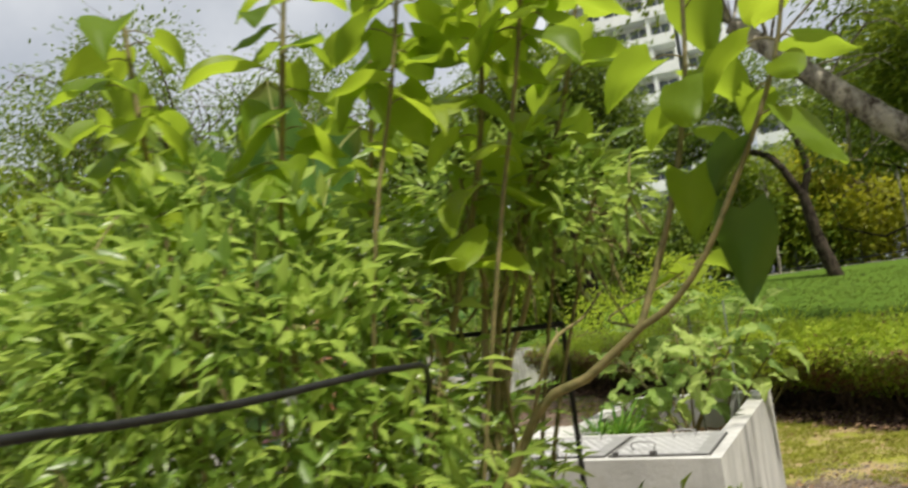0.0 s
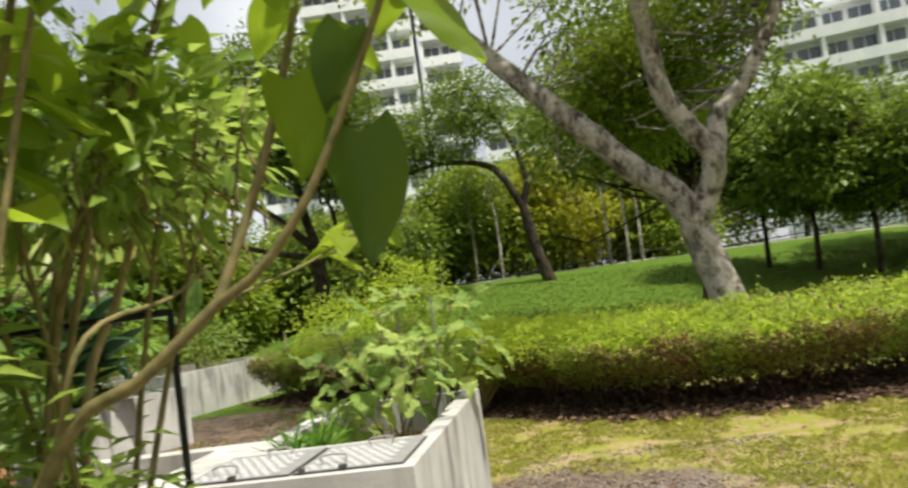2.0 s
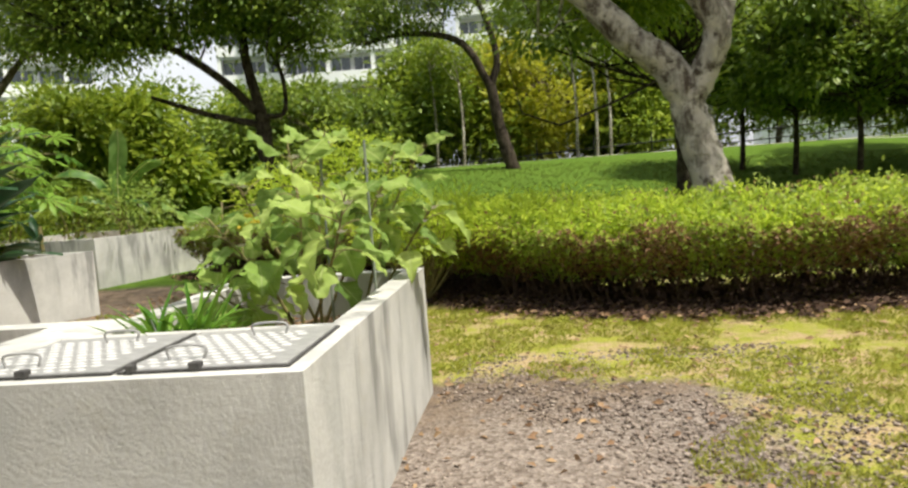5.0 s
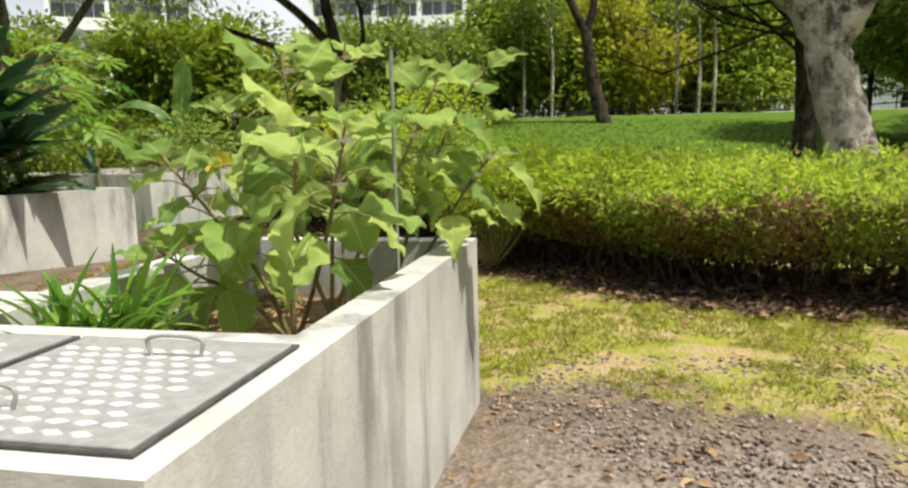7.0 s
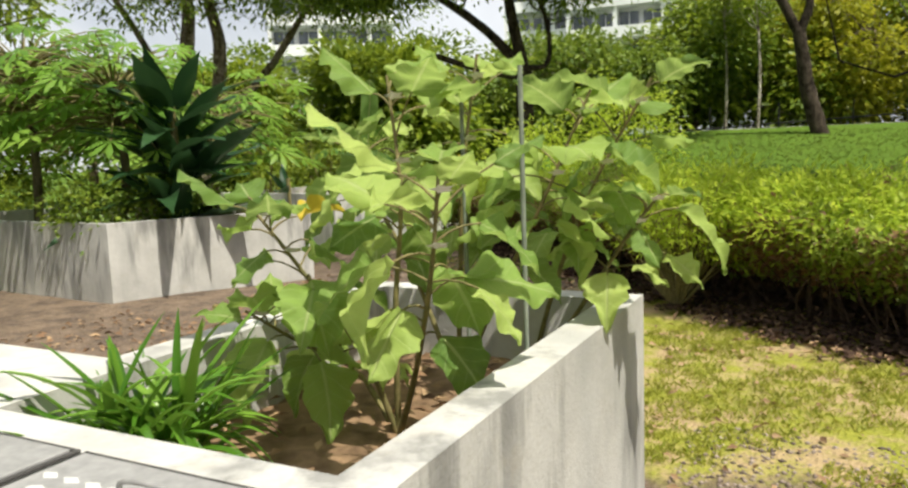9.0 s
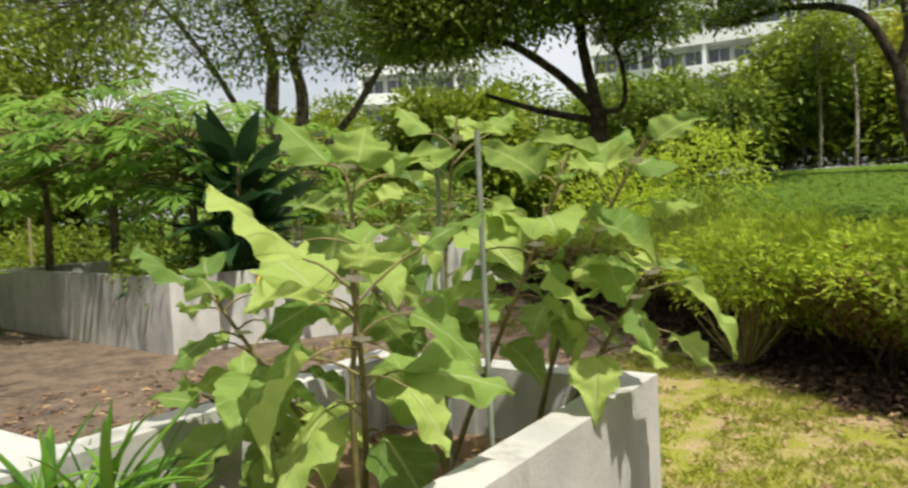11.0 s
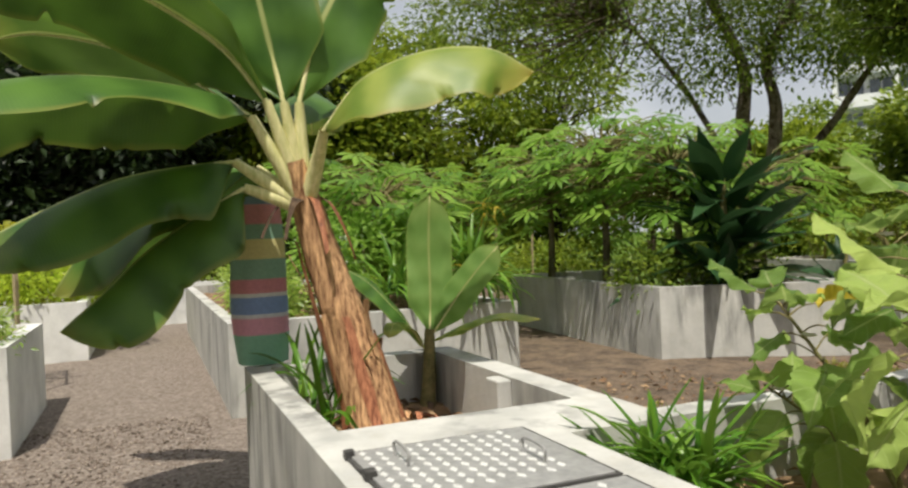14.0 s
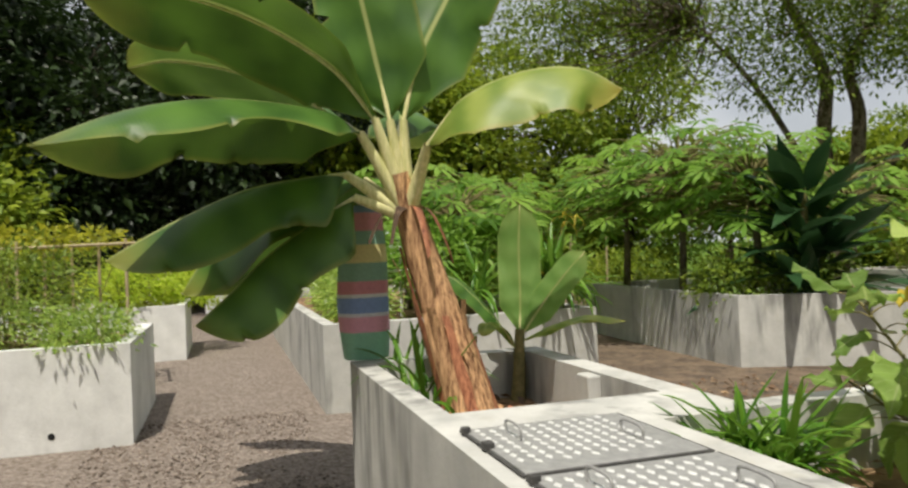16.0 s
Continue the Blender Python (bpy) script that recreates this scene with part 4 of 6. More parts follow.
def lobed_leaf(name, mat, ln=0.24, wd=0.20, seed=0, cup=0.03, droop=0.16):
    """A broad wavy leaf with pointed lobes, along +y, with a sunken midrib."""
    rng = np.random.default_rng(seed)
    rows_n, cols_n = 23, 9
    sway = [np.array(LOBES_W) * rng.uniform(0.85, 1.15, 10) for _ in range(2)]
    shift = [np.array(LOBES_T) + np.concatenate([[0], rng.uniform(-0.025, 0.025, 8), [0]]) for _ in range(2)]
    vs, fs, uv = [], [], []
    for j in range(rows_n):
        t = j / (rows_n - 1)
        for i in range(cols_n):
            u = 2 * i / (cols_n - 1) - 1
            k = int(u > 0)
            w = wd * 0.5 * float(np.interp(t, shift[k], sway[k])) + 0.001
            z = cup * u * u * math.sin(math.pi * t) + 0.018 * math.sin(8 * t + 3 * u + seed) * abs(u) + 0.05 * wd * abs(u) * math.cos(t * 19 + seed) + rng.normal(0, 0.001) - droop * ln * t * t
            vs.append((u * w, ln * (t + 0.10 * abs(u) * (0.5 - t) * min(1, 8 * t)), z))
            uv.append((i / (cols_n - 1), t))
    for j in range(rows_n - 1):
        for i in range(cols_n - 1):
            a = j * cols_n + i
            fs.append((a, a + 1, a + cols_n + 1, a + cols_n))
    return quick_mesh(name, vs, fs, mat, uv, smooth=True)


def turned(place, way, roll=0.0, size=1.0):
    """A pose whose y axis runs along way and whose z axis stays up as far as it can."""
    y = Vector(way).normalized()
    x = y.cross(Vector((0, 0, 1)))
    x = x.normalized() if x.length > 1e-3 else Vector((1, 0, 0))
    z = x.cross(y)
    m = Matrix((x, y, z)).transposed().to_4x4()
    return Matrix.Translation(place) @ m @ Matrix.Rotation(roll, 4, "Y") @ Matrix.Scale(size, 4)


EGG_LEAVES = [lobed_leaf("leaf", M_L_EGG, 0.235, 0.185 + 0.01 * (s % 3), s, -0.03 + 0.016 * s, 0.08 + 0.07 * s) for s in range(6)]
EGG_OLD = lobed_leaf("leaf", M_L_YELLOWING, 0.15, 0.10, 9, 0.04, 0.3)


def petal_bloom():
    vs, fs = [(0, 0, 0)], []
    for k in range(10):
        a, r = k * math.pi / 5, (0.022 if k % 2 == 0 else 0.012)
        vs.append((r * math.cos(a), r * math.sin(a), 0.006))
    for k in range(10):
        fs.append((0, 1 + k, 1 + (k + 1) % 10))
    return quick_mesh("flower", vs, fs, M_WHITEBLOOM)


BLOOM = petal_bloom()


def aubergine(base, stems, seed, n_leaf):
    rng = np.random.default_rng(seed)
    top = empty("aubergine_plant", "tall aubergine plant with broad pale green lobed leaves", "plant", "aubergine plants", at=base)
    o = np.array(base)
    for pts in stems:
        v, f = tube(pts, 0.010, 0.004, 7, lump=0.05, rng=rng)
        child("stem", quick_mesh("stem", v - o, f, M_STEM, smooth=True), top)
        line = smooth_line(pts, 24)
        for k in range(n_leaf):
            s = 0.46 + 0.54 * ((k + rng.random()) / n_leaf) ** 0.85
            p = line[min(23, int(s * 23))]
            a = k * 2.4 + rng.uniform(-0.5, 0.5)
            pet = rng.uniform(0.05, 0.16) * (0.6 if s > 0.9 else 1.0)
            out = np.array([math.cos(a), math.sin(a), rng.uniform(-0.15, 0.5) + (0.3 if s > 0.85 else 0.0)])
            e = p + out * pet
            v, f = tube([p, (p + e) / 2 + np.array([0, 0, 0.012]), e], 0.0032, 0.0024, 5, 4)
            child("leaf_stalk", quick_mesh("leaf_stalk", v - o, f, M_STEM), top)
            way = out * 1.0 + np.array([0, 0, -0.75 + 0.85 * (s > 0.82) + rng.uniform(-0.35, 0.25)])
            size = rng.uniform(0.50, 0.98) * (0.72 if s > 0.94 else 1.0)
            me = EGG_OLD if rng.random() < 0.04 else EGG_LEAVES[int(rng.integers(6))]
            child("leaf", me, top, m=turned(Vector(e - o), way, rng.uniform(-0.45, 0.45), size))
        for q in (17, 21):
            p = line[q] - o
            child("flower", BLOOM, top, "small white-lilac flower", m=turned(Vector(p) + Vector((0.03, -0.03, 0.02)), (0.4, -0.7, 0.3), 0, 1.3))
    return top


aubergine((-0.48, 1.50, 0.50), [
    [(-0.48, 1.50, 0.48), (-0.55, 1.45, 0.72), (-0.68, 1.38, 0.95), (-0.82, 1.34, 1.14)],
    [(-0.48, 1.50, 0.48), (-0.46, 1.48, 0.85), (-0.44, 1.50, 1.15), (-0.48, 1.52, 1.47)],
    [(-0.48, 1.50, 0.48), (-0.36, 1.40, 0.70), (-0.22, 1.25, 0.98), (-0.12, 1.12, 1.22)],
    [(-0.48, 1.50, 0.48), (-0.68, 1.60, 0.62), (-0.80, 1.50, 0.72), (-0.88, 1.36, 0.84)]], 1, 15)
aubergine((-0.52, 1.95, 0.50), [
    [(-0.52, 1.95, 0.48), (-0.50, 1.95, 0.85), (-0.46, 1.92, 1.20), (-0.40, 1.92, 1.56)],
    [(-0.52, 1.95, 0.48), (-0.36, 1.92, 0.80), (-0.18, 1.86, 1.10), (-0.02, 1.84, 1.42)],
    [(-0.52, 1.95, 0.48), (-0.70, 2.00, 0.85), (-0.84, 1.98, 1.12), (-0.92, 1.95, 1.32)]], 2, 15)
aubergine((-0.34, 2.15, 0.50), [
    [(-0.34, 2.15, 0.48), (-0.24, 2.12, 0.80), (-0.10, 2.08, 1.12), (0.10, 2.06, 1.46)],
    [(-0.34, 2.15, 0.48), (-0.14, 2.10, 0.75), (0.02, 2.04, 0.98), (0.14, 1.96, 1.12)]], 3, 14)
for x, y, h in ((-0.41, 1.82, 0.98), (-0.12, 1.57, 0.97)):
    v, f = tube([(x, y, 0.45), (x, y, 0.9), (x, y, 0.5 + h)], 0.0065, 0.0065, 8, 4)
    tagged(new("garden_stake", quick_mesh("garden_stake", v, f, M_STAKE, smooth=True)), "thin grey-green metal stake in the aubergine bed", "stake")


# ---- strap-leaved plants ----
def strap_leaf(name, mat, ln, wd, arch, n=8):
    vs, fs = [], []
    for j in range(n):
        t = j / (n - 1)
        w = wd * (0.55 + 0.6 * t) * (1 - t ** 3) + 0.001
        y, z = ln * t * (1 - 0.18 * arch * t), ln * (0.75 * t - arch * t * t)
        vs += [(-w, y, z + w * 0.7), (0, y, z), (w, y, z + w * 0.7)]
    for j in range(n - 1):
        for i in range(2):
            a = 3 * j + i
            fs.append((a, a + 1, a + 4, a + 3))
    return quick_mesh(name, vs, fs, mat, smooth=True)


STRAPS = [strap_leaf("blade", M_L_PANDAN, 0.42, 0.018, a) for a in (0.15, 0.45, 0.75, 1.0)]
STRAP_OLD = strap_leaf("blade", M_L_YELLOWING, 0.4, 0.014, 1.1)


def pandan(at, n, seed, label, size=1.0, old=0.0, low=0.0):
    rng = np.random.default_rng(seed)
    top = empty("pandan_plant", label, "plant", "pandan clumps", at=at)
    for k in range(n):
        a = k * 2.4 + rng.uniform(-0.3, 0.3)
        up = rng.uniform(-0.2 - low, 0.9)
        me = STRAP_OLD if rng.random() < old else STRAPS[int(rng.integers(4))]
        m = Matrix.Translation((0.10 * rng.uniform(-1, 1), 0.10 * rng.uniform(-1, 1), rng.uniform(0, 0.10))) @ Matrix.Rotation(a, 4, "Z") @ Matrix.Rotation(up, 4, "X") @ Matrix.Scale(size * rng.uniform(0.7, 1.15), 4)
        child("blade", me, top, m=m)
    return top


pandan((-0.84, 0.98, 0.52), 150, 7, "spiky bright green pandan clump beside the hatches", 0.78)
pandan((-5.38, 2.36, 0.92), 130, 8, "spiky pandan clump with a yellow shoot spilling over a white bed", 1.4, 0.01, 0.6)
pandan((-5.15, 2.42, 1.52), 10, 10, "drooping bright yellow strap leaves above a white bed", 0.55, 1.0, 0.4)
pandan((-5.5, 1.6, 0.85), 40, 9, "dark green strap-leaved clump on a white bed", 1.2, 0.0, 0.6)


# ---- banana ----
def banana_blade(points, width, mat, seed, roll=0.0, fold=0.25, tears=3, face=None):
    """Verts, faces and uv of a long blade along its midrib, folded down on both sides, with tears."""
    rng = np.random.default_rng(seed)
    n, c = 42, 13
    line = smooth_line(points, n)
    t = np.gradient(line, axis=0)
    t /= np.linalg.norm(t, axis=1)[:, None]
    nick = {(int(q), int(rng.integers(2))): rng.uniform(0.12, 0.35) for q in rng.integers(8, n - 3, tears)}
    vs, uv, fs = [], [], []
    for j in range(n):
        s = j / (n - 1)
        w = width * (min(1.0, s / 0.24) ** 1.0) * (1 - max(0, (s - 0.72) / 0.28) ** 2.2) ** 0.75 + 0.004
        side = np.cross(t[j], [0, 0, 1.0] if face is None else face)
        side /= np.linalg.norm(side) + 1e-9
        nrm = np.cross(side, t[j])
        a = roll if face is None else 0.0
        side, nrm = side * math.cos(a) + nrm * math.sin(a), nrm * math.cos(a) - side * math.sin(a)
        for i in range(c):
            u = 2 * i / (c - 1) - 1
            sag = -fold * w * (abs(u) ** 1.5) + 0.08 * width * math.sin(13 * s * (1 + 0.2 * (u > 0)) + 4 * u) * abs(u) + 0.05 * w * (1 - abs(u)) ** 6
            cut = nick.get((j, int(u > 0)), 0.0) if abs(u) > 0.99 else 0.0
            vs.append(line[j] + side * u * w * (0.97 - cut) + nrm * sag)
            uv.append((i / (c - 1), s))
    for j in range(n - 1):
        for i in range(c - 1):
            a = j * c + i
            fs.append((a, a + 1, a + c + 1, a + c))
    return vs, fs, uv


def banana_plant(base, trunk, blades, label, trunk_r, trunk_mat, name="banana_plant", shift=(0.20, -0.02, 0.0)):
    rng = np.random.default_rng(3)
    top = empty(name, label, "banana plant", "banana plants", at=Vector(base) + Vector(shift))
    o = np.array(base)
    v, f = tube(trunk, trunk_r[0], trunk_r[1], 14, 18, 0.05, rng)
    child("trunk", quick_mesh("trunk", v - o, f, trunk_mat, smooth=True), top, "peeling brown pseudostem" if trunk_r[0] > 0.06 else "")
    for k, (stalk, pts, width, mat, roll, fold, tears, *face) in enumerate(blades):
        if len(stalk) > 1:
            v, f = tube(stalk, 0.046 if trunk_r[0] > 0.06 else 0.013, 0.021 if trunk_r[0] > 0.06 else 0.007, 9, 10)
            child("leaf_stalk", quick_mesh("leaf_stalk", v - o, f, M_PETIOLE, smooth=True), top, "pale yellow-green leaf stalk")
        v, f, uv = banana_blade(pts, width, mat, 20 + k, roll, fold, tears, face[0] if face else None)
        leaf = child("leaf", quick_mesh("leaf", np.array(v) - o, f, mat, uv, smooth=True), top)
        v, f = tube(pts, 0.013 if trunk_r[0] > 0.06 else 0.006, 0.003, 6, 24)
        child("midrib", quick_mesh("midrib", v - o - np.array([0, 0, 0.004]), f, M_PETIOLE, smooth=True), leaf)
    return top


C = (-2.77, 0.29, 1.52)
big = banana_plant((-2.64, 0.55, 0.46), [(-2.62, 0.57, 0.42), (-2.66, 0.53, 0.65), (-2.72, 0.46, 0.94), (-2.77, 0.36, 1.30), (-2.77, 0.29, 1.56), (-2.74, 0.24, 1.74)], [
    ([C, (-2.64, 0.33, 1.72), (-2.48, 0.33, 1.84)], [(-2.48, 0.33, 1.84), (-2.30, 0.46, 2.02), (-2.18, 0.70, 2.12), (-2.11, 0.95, 2.13), (-2.07, 1.15, 2.04)], 0.215, M_BANANA_Y, -0.35, 0.75, 7),
    ([C, (-2.70, 0.05, 1.93)], [(-2.70, 0.05, 1.93), (-2.66, -0.15, 2.02), (-2.58, -0.58, 2.05), (-2.48, -0.96, 1.98), (-2.45, -1.36, 1.83)], 0.26, M_BANANA, -0.2, 0.75, 5),
    ([C, (-2.70, 0.20, 2.0)], [(-2.70, 0.20, 2.0), (-2.72, 0.15, 2.28), (-2.72, 0.08, 2.62), (-2.70, 0.00, 2.95), (-2.66, -0.08, 3.25)], 0.26, M_BANANA, 1.35, 0.15, 2, (0.85, -0.35, -0.3)),
    ([C, (-2.68, 0.12, 2.0)], [(-2.68, 0.12, 2.0), (-2.70, -0.08, 2.25), (-2.72, -0.42, 2.46), (-2.70, -0.78, 2.56), (-2.66, -1.20, 2.55)], 0.26, M_BANANA, -0.6, 0.35, 3),
    ([C, (-2.70, 0.27, 2.0)], [(-2.70, 0.27, 2.0), (-2.70, 0.36, 2.31), (-2.72, 0.54, 2.65), (-2.70, 0.68, 2.92), (-2.6, 0.85, 3.1)], 0.26, M_BANANA, 0.9, 0.15, 2, (0.8, -0.3, -0.3)),
    ([C, (-2.80, -0.02, 1.74)], [(-2.80, -0.02, 1.74), (-2.81, -0.18, 1.72), (-2.83, -0.50, 1.66), (-2.84, -0.82, 1.52), (-2.90, -1.15, 1.35)], 0.22, M_BANANA, 0.15, 0.95, 6),
    ([C, (-2.80, 0.02, 1.62)], [(-2.80, 0.02, 1.62), (-2.82, -0.14, 1.52), (-2.84, -0.40, 1.34), (-2.84, -0.60, 1.15), (-2.84, -0.76, 1.02)], 0.21, M_BANANA, 0.2, 0.95, 6),
    ([C, (-2.88, 0.08, 1.96)], [(-2.88, 0.08, 1.96), (-3.10, -0.12, 2.15), (-3.33, -0.48, 2.36), (-3.50, -0.85, 2.46), (-3.6, -1.1, 2.44)], 0.22, M_BANANA, -0.6, 0.25, 2),
    ([C, (-2.92, 0.10, 1.72)], [(-2.92, 0.10, 1.72), (-3.10, -0.05, 1.72), (-3.30, -0.35, 1.60), (-3.45, -0.65, 1.40), (-3.5, -0.85, 1.15)], 0.34, M_BANANA, 0.0, 0.8, 3),
    ([C, (-2.98, 0.30, 1.95)], [(-2.98, 0.30, 1.95), (-3.25, 0.40, 2.15), (-3.6, 0.5, 2.2), (-4.0, 0.6, 2.05)], 0.21, M_BANANA, 0.0, 0.5, 3)],
    "large banana plant with torn green leaves and a peeling trunk", (0.132, 0.056), M_SHEATH)
BIG_FOOT = np.array((-2.64, 0.55, 0.46))
rng = np.random.default_rng(8)
for k in range(16):
    a = k * 0.42 + 3.2
    r = 0.115
    z0, z1 = 0.46, rng.uniform(0.75, 1.45)
    ax = lambda z: np.array([-2.62 - 0.155 * (z - 0.42) / 0.9, 0.57 - 0.21 * (z - 0.42) / 0.9, z])
    rr = lambda z: 0.138 - 0.045 * (z - 0.42) / 1.2
    vs, fs = [], []
    for j in range(9):
        z = z0 + (z1 - z0) * j / 8
        lift = 0.008 + (0.05 * max(0, (j - 6) / 2) ** 1.5 if k % 3 == 0 else 0.0) + (0.03 if j == 0 else 0)
        for i in range(4):
            w = a + (i - 1.5) * 0.20 * (1 - 0.55 * j / 8) + 0.05 * math.sin(j + k)
            q = ax(z) + (rr(z) + lift + 0.004 * math.sin(i * 2)) * np.array([math.cos(w), math.sin(w), 0])
            vs.append(q - BIG_FOOT)
    for j in range(8):
        for i in range(3):
            b = 4 * j + i
            fs.append((b, b + 1, b + 5, b + 4))
    child("sheath", quick_mesh("sheath", vs, fs, M_SHEATH_RED if k % 3 == 1 else M_SHEATH, smooth=True), big, "dry peeling leaf sheath")
for k, (a, ln) in enumerate(((0.2, 0.30), (-0.7, 0.24), (1.3, 0.34), (-1.6, 0.22), (2.4, 0.3))):
    b = np.array([-2.775, 0.30, 1.56])
    out = np.array([math.cos(a), math.sin(a), 0])
    vs, fs = [], []
    for j in range(8):
        t = j / 7
        c = b + out * (0.05 + 0.16 * t) + np.array([0, 0, 0.05 * t - ln * t * t])
        w = 0.032 * (1 - 0.7 * t) * np.array([-out[1], out[0], 0])
        tw = np.array([0, 0, 0.012 * math.sin(5 * t + k)])
        vs += [c - w + tw - BIG_FOOT, c - BIG_FOOT + out * 0.01, c + w - tw - BIG_FOOT]
    for j in range(7):
        for i in range(2):
            q = 3 * j + i
            fs.append((q, q + 1, q + 4, q + 3))
    child("sheath", quick_mesh("sheath", vs, fs, M_TWIG if k % 2 else M_SHEATH_RED, smooth=True), big, "withered dark brown sheath")
banana_plant((-2.66, 0.86, 0.46), [(-2.66, 0.84, 0.42), (-2.67, 0.86, 0.60), (-2.68, 0.88, 0.86)], [
    ([(-2.68, 0.88, 0.84)], [(-2.68, 0.88, 0.84), (-2.70, 0.90, 1.05), (-2.72, 0.91, 1.30), (-2.70, 0.92, 1.56)], 0.12, M_BANANA_YOUNG, 1.25, 0.1, 0, (0.9, -0.4, 0.2)),
    ([(-2.68, 0.88, 0.80)], [(-2.68, 0.90, 0.84), (-2.62, 1.00, 1.00), (-2.55, 1.10, 1.15), (-2.48, 1.20, 1.28)], 0.085, M_BANANA_YOUNG, 0.9, 0.15, 0, (0.8, -0.5, 0.3)),
    ([(-2.68, 0.88, 0.80)], [(-2.68, 0.90, 0.80), (-2.58, 1.05, 0.88), (-2.46, 1.20, 0.93), (-2.36, 1.36, 0.90)], 0.095, M_BANANA_Y, 0.1, 0.3, 1),
    ([(-2.68, 0.86, 0.80)], [(-2.68, 0.84, 0.80), (-2.72, 0.70, 0.98), (-2.78, 0.58, 1.12), (-2.82, 0.46, 1.20)], 0.07, M_BANANA, 0.4, 0.3, 0),
    ([(-2.68, 0.86, 0.78)], [(-2.68, 0.85, 0.76), (-2.62, 0.76, 0.88), (-2.56, 0.66, 0.92), (-2.50, 0.60, 0.86)], 0.05, M_BANANA_Y, 0.2, 0.3, 1)],
    "young banana sucker with fresh pale green leaves", (0.045, 0.026), M_STEM, shift=(-0.04, 0.04, 0.02))
FX, FY = -6.75, 10.9


def far_blade(points, width, mat, fold):
    return ([(FX, FY, 1.25)], [(FX + x, FY + y, z) for x, y, z in points], width, mat, 0.3, fold, 2)


banana_plant((FX, FY, 0.5), [(FX, FY, 0.45), (FX + 0.02, FY, 0.9), (FX, FY, 1.35)], [
    far_blade([(0, 0, 1.3), (-0.25, -0.1, 1.75), (-0.65, -0.2, 1.95), (-1.05, -0.25, 1.85)], 0.17, M_BANANA, 0.4),
    far_blade([(0, 0, 1.3), (0.10, -0.1, 1.85), (0.22, -0.2, 2.25), (0.30, -0.3, 2.6)], 0.15, M_BANANA_YOUNG, 0.3),
    far_blade([(0, 0, 1.3), (0.35, -0.1, 1.75), (0.75, -0.15, 2.0), (1.05, -0.2, 2.0)], 0.15, M_BANANA, 0.4),
    far_blade([(0, 0, 1.2), (-0.35, -0.2, 1.45), (-0.75, -0.3, 1.45), (-1.0, -0.35, 1.25)], 0.16, M_BANANA, 0.5),
    far_blade([(0, 0, 1.2), (0.35, -0.2, 1.35), (0.65, -0.3, 1.30), (0.85, -0.35, 1.1)], 0.15, M_BANANA, 0.5)],
    "young banana plant with arching dark leaves in a far bed", (0.055, 0.04), M_STEM, shift=(0, 0, 0))
rng = np.random.default_rng(77)
for k in range(26):
    # scraps of dry sheath and stalk lying round the banana's foot
    a, d = rng.uniform(0, 6.28), rng.uniform(0.10, 0.34)
    x, y = min(max(-2.56 + d * math.cos(a), -2.76), -1.6), min(max(0.60 + 0.9 * d * math.sin(a), 0.16), 0.92)
    w, ln, h = rng.uniform(0, 6.28), rng.uniform(0.05, 0.16), rng.uniform(0.012, 0.05)
    vs, fs = [], []
    for j in range(5):
        t = j / 4 - 0.5
        c = np.array([x + ln * t * math.cos(w), y + ln * t * math.sin(w), 0.478 + h * (1 - 4 * t * t)])
        side = np.array([-math.sin(w), math.cos(w), 0.25]) * 0.016 * (1.2 - abs(t))
        vs += [c - side, c + (0, 0, 0.006), c + side]
    for j in range(4):
        for i in range(2):
            q = 3 * j + i
            fs.append((q, q + 1, q + 4, q + 3))
    scrap = new("dry_scrap", quick_mesh("dry_scrap", np.array(vs) - np.array([x, y, 0.478]), fs, (M_SHEATH, M_TWIG, M_SHEATH_RED)[k % 3], smooth=True))
    scrap.location = (x, y, 0.478)
    tagged(scrap, "curled dry brown scrap of banana sheath on soil", "plant litter", "dry scraps round the banana")
pandan((-2.45, 0.30, 0.47), 12, 31, "few drooping dark strap leaves at the banana's foot", 1.0, 0.0, 0.1)
pandan((-2.72, 0.28, 0.52), 14, 32, "few arching green strap leaves by the banana trunk", 1.1, 0.0, 0.1)


